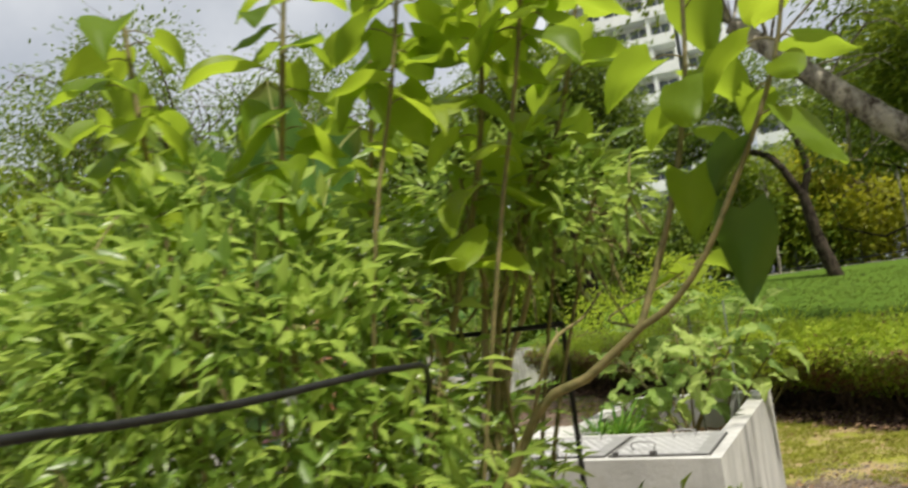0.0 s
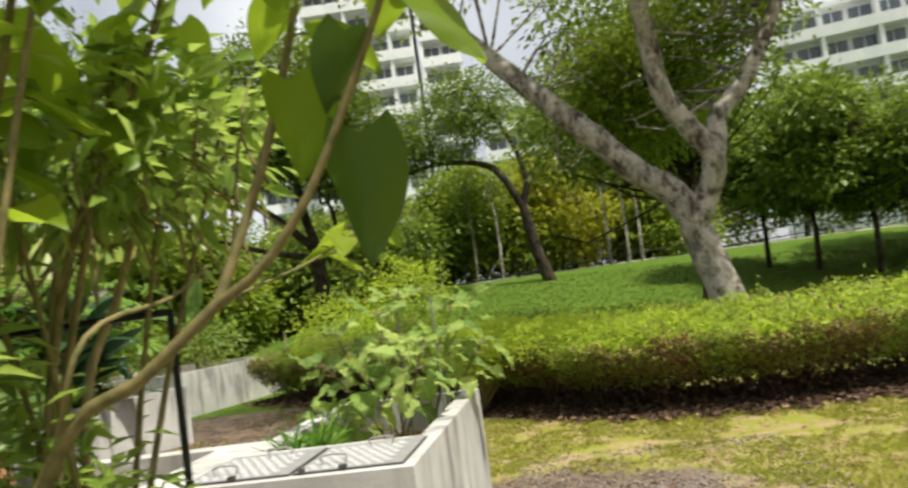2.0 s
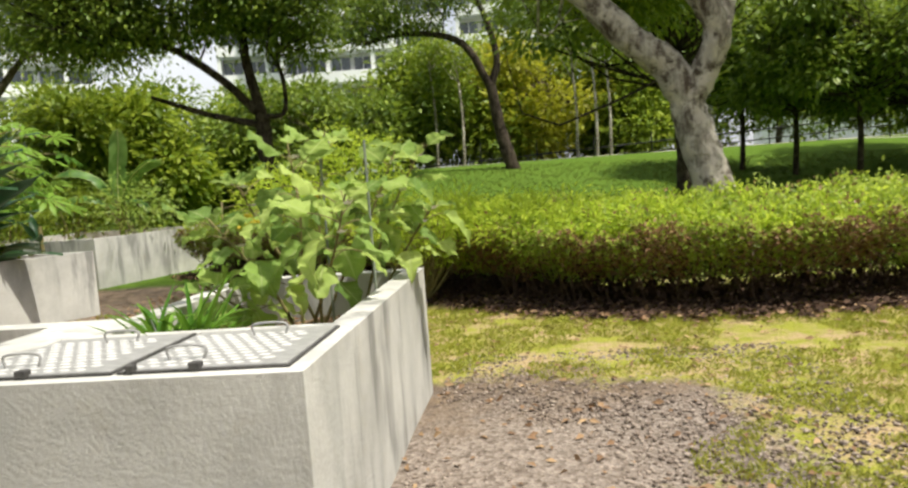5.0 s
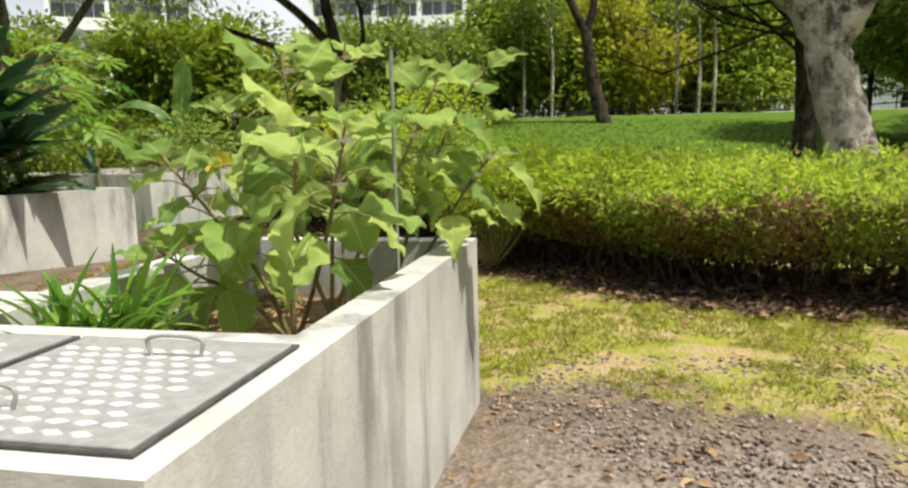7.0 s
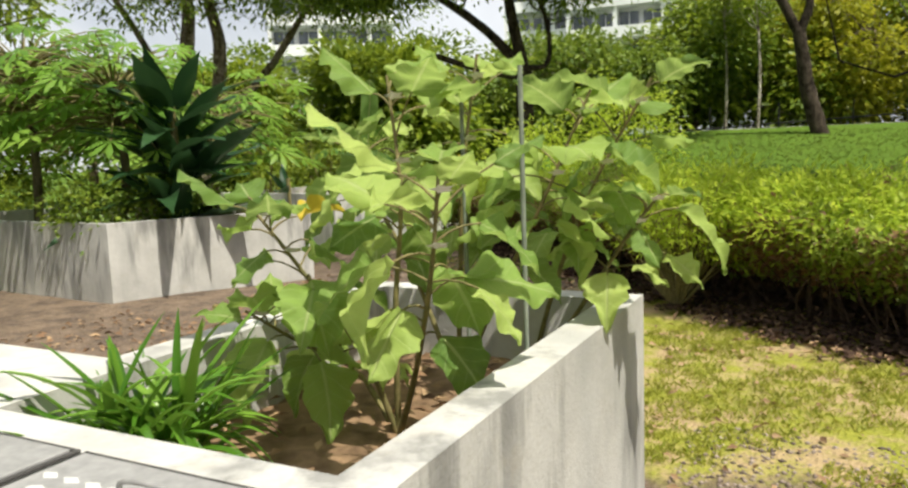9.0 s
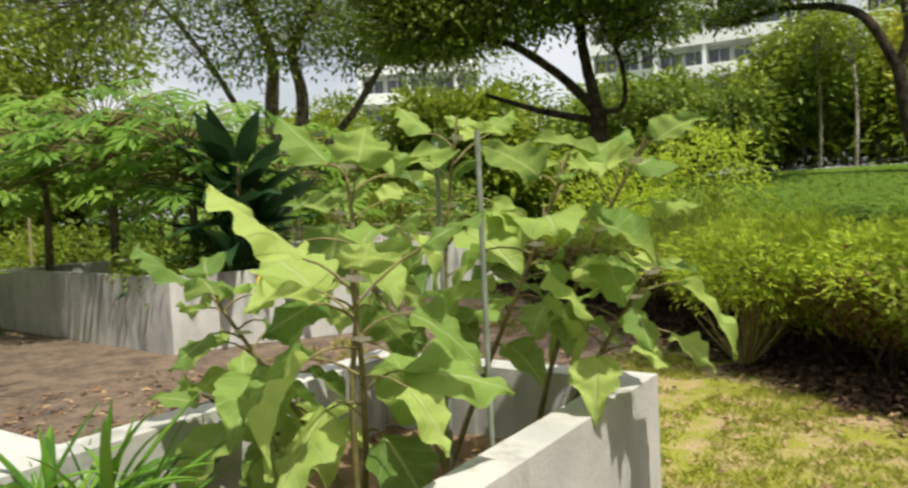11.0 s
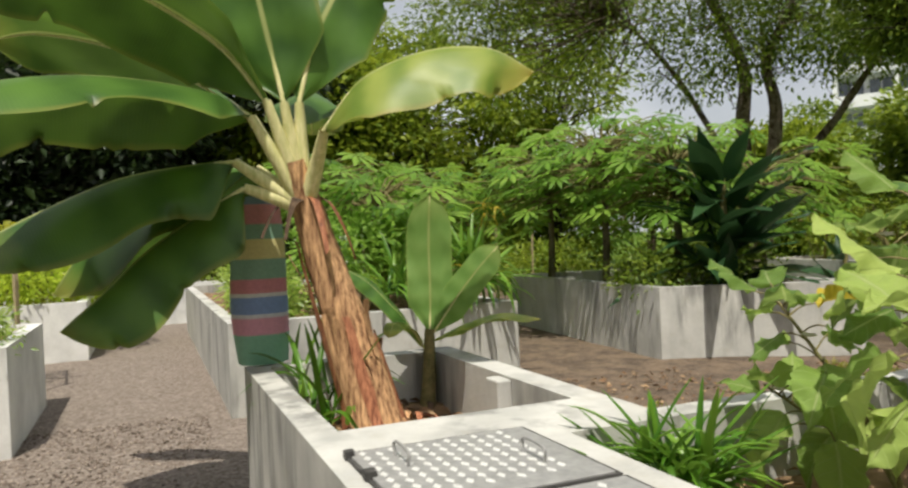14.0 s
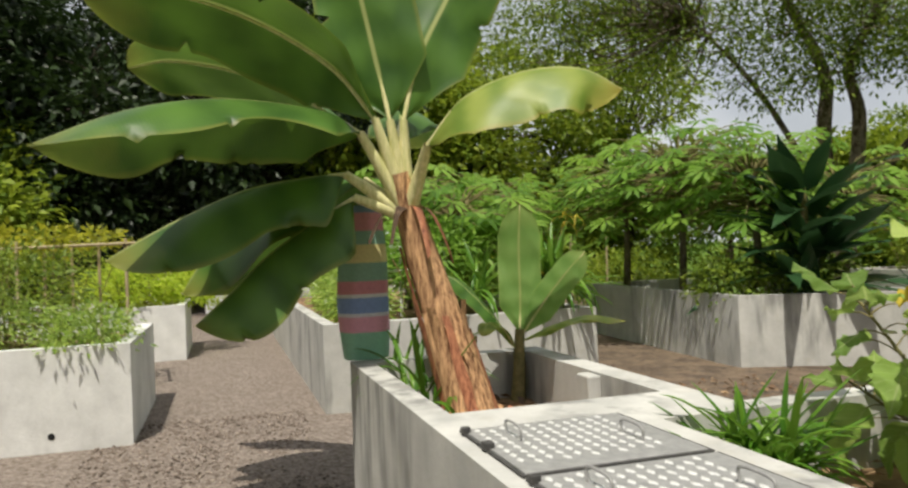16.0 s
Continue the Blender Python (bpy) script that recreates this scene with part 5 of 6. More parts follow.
# ---- striped mesh sleeve ----
def striped_sleeve():
    bands = [((0.03, 0.16, 0.30), 0.04), ((0.52, 0.10, 0.13), 0.10), ((0.09, 0.30, 0.17), 0.075), ((0.62, 0.52, 0.12), 0.10), ((0.09, 0.30, 0.17), 0.10), ((0.55, 0.10, 0.15), 0.07), ((0.62, 0.62, 0.62), 0.02), ((0.07, 0.20, 0.55), 0.085), ((0.60, 0.60, 0.66), 0.02), ((0.68, 0.22, 0.36), 0.085), ((0.10, 0.42, 0.24), 0.15)]
    top = empty("cloth_sleeve", "striped red, green, yellow and blue mesh sleeve hung on a post", "sleeve", at=(-2.98, 0.10, 0.0))
    z = 1.60
    rng = np.random.default_rng(4)
    for col, h in bands:
        col = tuple(0.78 * c + 0.18 for c in col)
        mt = plain("woven_band", tuple(0.85 * c for c in col), col, 60.0, 0.75)
        vs, fs = [], []
        for j in range(4):
            zz = z - h * j / 3
            s = (1.60 - zz) / 0.85
            rx = 0.105 + 0.035 * math.sin(math.pi * min(1, s * 0.9)) + 0.004 * s
            for i in range(28):
                a = 2 * math.pi * i / 28
                r = rx * (1 + 0.05 * math.sin(5 * a + 6 * s) + 0.03 * math.sin(9 * a))
                vs.append((r * math.cos(a) * 0.8, r * math.sin(a) * 1.0, zz))
        for j in range(3):
            for i in range(28):
                fs.append((j * 28 + i, j * 28 + (i + 1) % 28, (j + 1) * 28 + (i + 1) % 28, (j + 1) * 28 + i))
        child("band", quick_mesh("band", vs, fs, mt, smooth=True), top)
        z -= h
    v, f = tube([(0, 0, 0.0), (0, 0, 0.8), (0, 0, 1.66)], 0.012, 0.012, 8, 6)
    child("post", quick_mesh("post", v, f, M_BAMBOO), top)
    return top


striped_sleeve()


# ---- papaya and cassava in the beds ----
def palmate(ln=0.34, lobes=7):
    """A hand-shaped papaya leaf in triangles, along +y."""
    vs, fs = [(0, 0, 0)], []
    for k in range(lobes):
        a = (k - (lobes - 1) / 2) * 0.62
        l = ln * (1 - 0.10 * abs(k - (lobes - 1) / 2))
        b = len(vs)
        for u, w, dz in ((0.32, -0.055, 0.0), (0.32, 0.055, 0.0), (0.62, -0.11, -0.03), (0.62, 0.11, -0.03), (0.62, 0.0, 0.01), (1.0, 0.0, -0.12)):
            y, x = l * u, w * ln
            vs.append((math.sin(a) * y + math.cos(a) * x, math.cos(a) * y - math.sin(a) * x, dz * ln))
        fs += [(0, b, b + 1), (b, b + 2, b + 4), (b, b + 4, b + 1), (b + 1, b + 4, b + 3), (b + 2, b + 5, b + 4), (b + 4, b + 5, b + 3)]
    return np.array(vs), np.array(fs)


PAL_V, PAL_F = palmate()


def papaya(base, height, spread, n, seed, label, size=1.0):
    rng = np.random.default_rng(seed)
    top = empty("papaya_tree", label, "papaya", "papaya trees", at=base)
    v, f = tube([(0, 0, -0.05), (0.04, 0.02, height * 0.5), (0, 0, height)], 0.055, 0.035, 9, 10, 0.06, rng)
    child("trunk", quick_mesh("trunk", v, f, M_BARK_MID, smooth=True), top)
    lv, lf, st = [], [], []
    for k in range(n):
        a = k * 2.4
        s = k / n
        e = np.array([math.cos(a), math.sin(a), 0]) * spread * rng.uniform(0.35, 1.0) + np.array([0, 0, height * (0.62 + 0.5 * s) + rng.uniform(-0.25, 0.35)])
        b = np.array([0, 0, height * (0.72 + 0.28 * s)])
        st.append(tube([b, (b + e) / 2 + np.array([0, 0, 0.12]), e], 0.011, 0.006, 5, 5))
        d = np.array([math.cos(a), math.sin(a), rng.uniform(-0.7, 0.0)])
        m = turned(e, d, rng.uniform(-0.4, 0.4), size * rng.uniform(0.7, 1.15))
        m = np.array(m)
        lv.append(PAL_V @ m[:3, :3].T + m[:3, 3])
        lf.append(PAL_F + k * len(PAL_V))
    v, f = joined(st)
    child("stalkwork", quick_mesh("stalkwork", v, f, M_STEM), top, kind="stuff")
    child("crown", quick_mesh("crown", np.vstack(lv), np.vstack(lf), M_L_PAPAYA), top, kind="stuff")
    return top


for i, (x, y, z, h, s, n) in enumerate(((-7.5, 5.2, 0.55, 1.9, 1.3, 150), (-6.3, 5.4, 0.55, 1.6, 1.0, 110), (-8.6, 5.0, 0.55, 1.7, 1.2, 130), (-9.2, 3.2, 0.0, 1.9, 1.2, 120), (-7.2, 2.0, 0.62, 1.2, 0.9, 90), (-8.2, 1.6, 0.62, 1.5, 0.9, 90), (-6.5, 6.9, 0.0, 2.0, 1.2, 110), (-9.4, 7.4, 0.0, 2.2, 1.3, 110))):
    papaya((x, y, z), h, s, n, 400 + i, "leafy papaya with hand-shaped leaves in a raised bed" if z else "leafy papaya with hand-shaped leaves behind the beds")


def paddle_leaf(name, mat, ln, wd, arch):
    vs, fs = [], []
    n, c = 12, 5
    for j in range(n):
        t = j / (n - 1)
        w = wd * math.sin(math.pi * min(1, 0.04 + t) ** 0.75) + 0.004
        for i in range(c):
            u = 2 * i / (c - 1) - 1
            vs.append((u * w, ln * t, -arch * ln * t * t + 0.25 * w * u * u + 0.01 * math.sin(9 * t + 2 * u)))
    for j in range(n - 1):
        for i in range(c - 1):
            a = j * c + i
            fs.append((a, a + 1, a + c + 1, a + c))
    return quick_mesh(name, vs, fs, mat, smooth=True)


PADDLES = [paddle_leaf("leaf", M_L_CANNA, 0.62, 0.085, a) for a in (0.1, 0.35, 0.6)]


def canna(at, n, seed, label, size=1.0):
    rng = np.random.default_rng(seed)
    top = empty("broad_leaved_plant", label, "plant", at=at)
    for k in range(n):
        a = k * 2.4 + rng.uniform(-0.3, 0.3)
        h = rng.uniform(0.05, 0.8) * size
        up = rng.uniform(0.0, 1.3)
        d = (math.cos(a) * math.cos(up), math.sin(a) * math.cos(up), math.sin(up))
        child("leaf", PADDLES[int(rng.integers(3))], top, m=turned((0.12 * math.cos(a), 0.12 * math.sin(a), h), d, rng.uniform(-0.5, 0.5), size * rng.uniform(0.6, 1.1)))
    v, f = tube([(0, 0, -0.05), (0.02, 0, 0.4 * size), (0, 0, 0.85 * size)], 0.05, 0.03, 8)
    child("stem", quick_mesh("stem", v, f, M_STEM), top)
    return top


canna((-5.50, 5.42, 0.55), 56, 51, "dark glossy broad-leaved plant in a raised bed", 1.6)
canna((-6.2, 4.95, 0.55), 14, 52, "dark glossy broad-leaved plant in a raised bed", 0.8)


def bushy(label, at, clouds, mat, leaf, seed, per=8, clump=0.08, category="shrub", name="shrub", stems=14, droop=0.1):
    rng = np.random.default_rng(seed)
    top = empty(name, label, category, at=at)
    o = np.array(at)
    p, d = clumped(clouds, rng, clump, per)
    v, f = leaves(p, d, leaf[0], leaf[1], rng, 0.5, droop)
    child("foliage", quick_mesh("foliage", v - o, f, mat), top, kind="stuff")
    tw = []
    for k in range(stems):
        e = p[int(rng.integers(len(p)))]
        b = o + np.array([rng.uniform(-0.08, 0.08), rng.uniform(-0.08, 0.08), 0.0])
        tw.append(tube([b, (b + e) / 2 + rng.normal(0, 0.05, 3), e], 0.010, 0.004, 5, 6))
    v, f = joined(tw)
    child("stemwork", quick_mesh("stemwork", v - o, f, M_STEM), top, kind="stuff")
    return top


bushy("low dark green shrub in a raised bed", (-6.1, 4.8, 0.55), [((-6.0, 4.75, 0.85), (0.5, 0.25, 0.3), 1600), ((-5.6, 5.6, 0.9), (0.3, 0.6, 0.3), 1400)], M_L_DARK, (0.07, 0.035), 61)
bushy("bright green herbs filling a raised bed", (-5.3, -1.8, 0.66), [((-5.2, -1.65, 0.84), (0.42, 0.30, 0.16), 1700), ((-5.4, -2.5, 0.9), (0.5, 0.6, 0.26), 2400)], M_L_CHILI, (0.06, 0.022), 62)
bushy("tall grey-green leafy herbs in a raised bed", (-5.8, -2.4, 0.66), [((-5.7, -2.2, 1.15), (0.5, 0.5, 0.35), 1800), ((-5.8, -3.0, 1.2), (0.6, 0.5, 0.4), 1800)], M_L_DARK, (0.07, 0.02), 63)
bushy("spreading light green shrub in a far bed", (-10.6, -2.0, 0.66), [((-10.4, -1.9, 1.0), (0.8, 0.7, 0.32), 2600), ((-10.9, -1.1, 0.95), (0.7, 0.5, 0.25), 1500)], M_L_BRIGHT, (0.09, 0.04), 64)
bushy("mixed green vegetables in a long bed", (-6.2, 0.6, 0.62), [((-6.2, 0.6, 0.85), (0.7, 0.25, 0.22), 1600), ((-7.6, 0.7, 0.9), (0.8, 0.3, 0.3), 1700), ((-9.4, 0.9, 0.9), (1.0, 0.4, 0.3), 1700)], M_L_CHILI, (0.08, 0.035), 65)
bushy("leafy cassava shrub in a long bed", (-6.6, 1.6, 0.62), [((-6.5, 1.5, 1.25), (0.5, 0.5, 0.35), 1500), ((-7.0, 2.2, 1.3), (0.5, 0.4, 0.4), 1500)], M_L_PAPAYA, (0.13, 0.04), 66)
bushy("green shrubs behind the far bed", (-14.6, 0.6, 0.6), [((-14.6, 0.8, 1.2), (0.7, 1.2, 0.6), 2600)], M_L_PARK, (0.10, 0.05), 67)
for i, (x, y) in enumerate(((-7.5, 10.6), (-6.2, 10.5), (-8.6, 10.4))):
    bushy("loose grey-green vegetable shrub in a raised bed", (x, y, 0.55), [((x, y, 1.25), (0.6, 0.5, 0.5), 1100)], M_L_CHILI if i == 1 else M_L_PARK, (0.10, 0.03), 68 + i, clump=0.14)
canna((-7.0, 9.0, 0.0), 16, 54, "arching broad-leaved plant behind the beds", 1.2)
for i, (x, y, z, r) in enumerate(((-11.5, 6.5, 0.8, 1.0), (-10.8, 9.5, 1.0, 1.2), (-4.2, 12.5, 1.0, 0.9), (-2.4, 11.5, 0.8, 0.8), (-8.6, 13.0, 1.2, 1.2), (-12.5, 3.6, 1.0, 1.1), (-13, -3.6, 1.2, 1.4), (-15, 4.8, 1.2, 1.4), (-2.9, 13.6, 1.4, 1.0))):
    g = ground_height(x, y)
    bushy("rough green shrub at the garden's edge", (x, y, g), [((x, y, g + z * 0.8), (r, r, z * 0.75), 2600)], (M_L_PARK, M_L_DARK, M_L_BRIGHT)[i % 3], (0.11, 0.045), 80 + i, clump=0.16)


# ---- frames, stakes and rails ----
def bar_frame(name, label, category, bars, mat, r, at):
    top = empty(name, label, category, at=at)
    for a, b in bars:
        v, f = tube([a, [(p + q) / 2 for p, q in zip(a, b)], b], r, r, 7, 4)
        child("bar", quick_mesh("bar", v - np.array(at), f, mat, smooth=True), top)
    return top


bar_frame("plant_rack", "white plastic pipe plant frame on a raised bed", "plant frame", [((-6.6, 1.15, 0.6), (-6.6, 1.15, 1.55)), ((-6.6, 1.65, 0.6), (-6.6, 1.65, 1.42)), ((-6.6, 0.95, 1.40), (-6.6, 1.65, 1.42)), ((-6.6, 1.40, 0.6), (-6.6, 1.40, 1.55)), ((-6.6, 1.0, 1.15), (-6.6, 1.65, 1.15))], M_WHITEPIPE, 0.015, (-6.6, 1.3, 0.6))
TR = [((-8.2, -3.4 + k * 0.28, 0.0), (-8.2, -3.4 + k * 0.28, 1.62)) for k in range(7)] + [((-8.2, -3.5, 1.55), (-8.2, -1.6, 1.58)), ((-7.2, -3.5, 1.52), (-7.2, -1.5, 1.55)), ((-8.2, -1.7, 1.55), (-7.1, -1.6, 1.53)), ((-7.2, -1.6, 0.0), (-7.2, -1.6, 1.6)), ((-7.2, -2.6, 0.0), (-7.2, -2.6, 1.6)), ((-7.2, -3.4, 0.0), (-7.2, -3.4, 1.6)), ((-8.2, -2.6, 1.56), (-7.1, -2.5, 1.54))]
bar_frame("bamboo_trellis", "weathered bamboo trellis with climbing vines", "trellis", TR, M_BAMBOO, 0.016, (-7.7, -2.5, 0.0))
bushy("yellow-green vine over a bamboo trellis", (-7.7, -2.5, 0.0), [((-7.7, -2.5, 1.62), (0.5, 0.85, 0.07), 700)], M_L_YELLOW, (0.08, 0.06), 95, stems=5, category="vine", name="vine")
bar_frame("fence", "low dark metal rail along the park path", "fence", [((-9 + k * 2.0, 24.6 + 0.05 * k, ground_height(-9 + k * 2.0, 24.6) - 0.05), (-9 + k * 2.0, 24.6 + 0.05 * k, ground_height(-9 + k * 2.0, 24.6) + 0.75)) for k in range(12)] +
          [((-9, 24.6, ground_height(-9, 24.6) + zz), (13, 25.2, ground_height(13, 25.2) + zz)) for zz in (0.4, 0.74)], M_BLACK, 0.022, (0, 24.8, 1.7))
for x, y, h in ((-9.9, 4.0, 1.5), (-10.4, 5.0, 1.5), (-11.0, 6.0, 1.5), (-7.4, 7.2, 1.3), (-5.4, 12.2, 1.2)):
    v, f = tube([(x, y, -0.02), (x, y, h / 2), (x + 0.03, y, h)], 0.02, 0.018, 7, 4)
    tagged(new("garden_stake", quick_mesh("garden_stake", v, f, M_BAMBOO)), "plain wooden stake standing among the plants", "stake")


# ---- shrubs by the way in: a chili bush and a heart-leaved sapling ----
def heart_leaf(name, mat, ln=0.13, wd=0.105, cup=0.02, seed=0):
    rows_n, cols_n = 10, 7
    vs, fs = [], []
    for j in range(rows_n):
        t = j / (rows_n - 1)
        w = wd * 0.5 * (math.sin(math.pi * min(1.0, (0.10 + 0.90 * t)) ** 0.62)) ** 0.9 + 0.0012
        for i in range(cols_n):
            u = 2 * i / (cols_n - 1) - 1
            vs.append((u * w, ln * t - 0.022 * abs(u) * (1 - t) ** 3, cup * u * u * math.sin(math.pi * t) - 0.12 * ln * t * t + 0.004 * math.sin(8 * t + seed + 3 * u)))
    for j in range(rows_n - 1):
        for i in range(cols_n - 1):
            a = j * cols_n + i
            fs.append((a, a + 1, a + cols_n + 1, a + cols_n))
    return quick_mesh(name, vs, fs, mat, smooth=True)


HEARTS = [heart_leaf("leaf", M_L_HEART, 0.13, 0.105, 0.02, 0), heart_leaf("leaf", M_L_HEART, 0.12, 0.10, -0.012, 2), heart_leaf("leaf", M_L_HEART, 0.14, 0.105, 0.035, 4)]


def heart_sapling(base, boughs, seed, label):
    rng = np.random.default_rng(seed)
    top = empty("heart_leaved_shrub", label, "shrub", at=base)
    o = np.array(base)
    for pts, r0, r1, n, lo in boughs:
        v, f = tube(pts, r0, r1, 8, 16, 0.04, rng)
        child("bough", quick_mesh("bough", v - o, f, M_STEM, smooth=True), top)
        line = smooth_line(pts, 40)
        for k in range(n):
            s = lo + (1 - lo) * (k + rng.random()) / n
            p = line[min(39, int(s * 39))]
            a = k * 2.4 + rng.uniform(-0.5, 0.5)
            out = np.array([math.cos(a), math.sin(a), rng.uniform(-0.1, 0.4)])
            e = p + out * rng.uniform(0.03, 0.08)
            v, f = tube([p, (p + e) / 2 + np.array([0, 0, 0.01]), e], 0.0022, 0.0016, 5, 4)
            child("leaf_stalk", quick_mesh("leaf_stalk", v - o, f, M_STEM), top)
            way = out + np.array([0, 0, rng.uniform(-1.3, -0.2)])
            child("leaf", HEARTS[int(rng.integers(3))], top, m=turned(Vector(e - o), way, rng.uniform(-0.6, 0.6), rng.uniform(0.7, 1.25) * (0.8 if r0 < 0.0045 else 1.0)))
    return top


heart_sapling((-0.30, -2.30, 0.0), [
    ([(-0.30, -2.30, 0.0), (-0.20, -2.26, 0.8), (0.02, -2.24, 1.30), (0.17, -2.24, 1.40), (0.29, -2.23, 1.49)], 0.014, 0.009, 0, 0.5),
    ([(0.29, -2.23, 1.49), (0.33, -2.20, 1.60), (0.37, -2.18, 1.71), (0.41, -2.15, 1.86), (0.44, -2.11, 2.04), (0.46, -2.10, 2.25)], 0.0085, 0.005, 7, 0.62),
    ([(0.29, -2.23, 1.49), (0.36, -2.23, 1.53), (0.44, -2.23, 1.62), (0.51, -2.23, 1.74), (0.58, -2.24, 1.87), (0.63, -2.22, 2.00), (0.68, -2.22, 2.2)], 0.008, 0.004, 7, 0.66),
    ([(0.29, -2.23, 1.49), (0.10, -1.81, 1.51), (0.20, -1.56, 1.58), (0.34, -1.49, 1.66)], 0.004, 0.0025, 5, 0.70),
    ([(0.02, -2.24, 1.30), (0.09, -2.24, 1.47), (0.09, -2.00, 1.52), (0.11, -1.88, 1.58)], 0.005, 0.003, 0, 0.7),
    ([(-0.30, -2.30, 0.0), (-0.30, -2.25, 1.0), (-0.16, -2.20, 1.55), (-0.06, -2.15, 1.95), (-0.02, -2.10, 2.40)], 0.012, 0.006, 26, 0.58),
    ([(-0.30, -2.30, 0.0), (-0.42, -2.35, 1.0), (-0.46, -2.45, 1.6), (-0.42, -2.45, 2.0), (-0.40, -2.40, 2.45)], 0.012, 0.006, 22, 0.66),
    ([(-0.30, -2.30, 0.0), (-0.55, -2.35, 1.0), (-0.70, -2.50, 1.6), (-0.75, -2.55, 2.0), (-0.80, -2.55, 2.40)], 0.012, 0.006, 20, 0.66),
    ([(-0.30, -2.30, 0.0), (-0.45, -2.10, 1.0), (-0.50, -2.05, 1.6), (-0.48, -2.00, 2.0), (-0.46, -1.95, 2.45)], 0.012, 0.006, 26, 0.58),
    ([(-0.30, -2.30, 0.0), (-0.20, -2.05, 1.0), (-0.14, -1.95, 1.6), (0.06, -1.92, 2.0), (0.16, -1.90, 2.35)], 0.012, 0.006, 22, 0.62),
    ([(-0.30, -2.30, 0.0), (-0.30, -2.40, 1.0), (-0.22, -2.42, 1.7), (-0.16, -2.36, 2.1), (-0.12, -2.30, 2.5)], 0.006, 0.0045, 20, 0.72),
    ([(-0.30, -2.30, 0.0), (-0.10, -2.30, 1.1), (0.02, -2.26, 1.75), (0.10, -2.24, 2.1), (0.14, -2.20, 2.4)], 0.006, 0.0046, 14, 0.80),
    ([(-0.30, -2.30, 0.0), (-0.75, -2.20, 0.9), (-1.00, -2.30, 1.5), (-1.10, -2.30, 1.95), (-1.15, -2.30, 2.4)], 0.012, 0.006, 20, 0.62)],
    21, "heart-leaved sapling with long bare boughs beside the path")
# leaf hanging in shade: the shade is in its darker colour
SHADED_HEART = heart_leaf("leaf", M_L_SHADEDHEART, 0.145, 0.092, 0.02, 0)
sapling = bpy.data.objects["heart_leaved_shrub"]
for leaf_mesh, stem_at, tip, size in ((HEARTS[2], (0.43, -2.22, 1.79), (0.42, -2.20, 1.64), 1.05), (SHADED_HEART, (0.52, -2.21, 1.70), (0.51, -2.20, 1.53), 1.30), (SHADED_HEART, (0.53, -2.26, 1.83), (0.48, -2.25, 1.75), 0.8)):
    d = Vector(tip) - Vector(stem_at)
    child("leaf", leaf_mesh, sapling, m=turned(Vector(stem_at) - Vector((-0.30, -2.30, 0.0)), d + Vector((0.0, 0.03, 0)), 0.3, size))


def chili(base, middle, radii, n, seed, label, leaf=(0.075, 0.026)):
    rng = np.random.default_rng(seed)
    top = empty("chili_bush", label, "shrub", "chili bushes", at=base)
    o = np.array(base)
    p, d = clumped([(middle, radii, n)], rng, 0.07, 9)
    ok = p[:, 2] > 0.98
    p, d = p[ok], d[ok]
    v, f = leaves(p, d + np.array([0, 0, 0.2]), leaf[0], leaf[1], rng, 0.45, 0.35)
    child("foliage", quick_mesh("foliage", v - o, f, M_L_CHILI), top, "small pointed green leaves", kind="stuff")
    for k in range(5):
        e = p[int(rng.integers(len(p)))]
        mid = o + (e - o) * 0.5 + np.array([rng.normal(0, 0.05), rng.normal(0, 0.05), 0.12])
        v, f = tube([o, mid, e], 0.011, 0.004, 6, 10, 0.05, rng)
        child("stem", quick_mesh("stem", v - o, f, M_STEM, smooth=True), top)
    tw = []
    for k in range(70):
        e = p[int(rng.integers(len(p)))]
        b = e + np.array([rng.normal(0, 0.05), rng.normal(0, 0.05), -rng.uniform(0.10, 0.26)])
        tw.append(tube([b, (b + e) / 2 + rng.normal(0, 0.03, 3), e], 0.004, 0.002, 5, 5))
    v, f = joined(tw)
    child("twig_growth", quick_mesh("twig_growth", v - o, f, M_STEM), top, kind="stuff")
    return top


chili((-0.60, -2.50, 0.0), (-0.62, -2.42, 1.38), (0.50, 0.42, 0.60), 6400, 22, "dense chili bush with small pointed leaves")
chili((-1.25, -2.50, 0.0), (-1.30, -2.45, 1.36), (0.50, 0.42, 0.62), 4800, 23, "tall chili bush with slender twigs")
chili((-0.26, -1.84, 0.0), (-0.16, -1.80, 1.86), (0.34, 0.26, 0.20), 1500, 24, "leggy chili bush with a leafy head on bare stems")
chili((-0.45, -1.95, 0.0), (-0.45, -1.95, 1.12), (0.34, 0.22, 0.30), 1500, 26, "low leafy chili bush under taller stems")
chili((-1.95, -2.45, 0.0), (-1.95, -2.40, 1.30), (0.45, 0.42, 0.60), 3400, 25, "broad chili bush beside the path")
leggy = bpy.data.objects["chili_bush.002"]
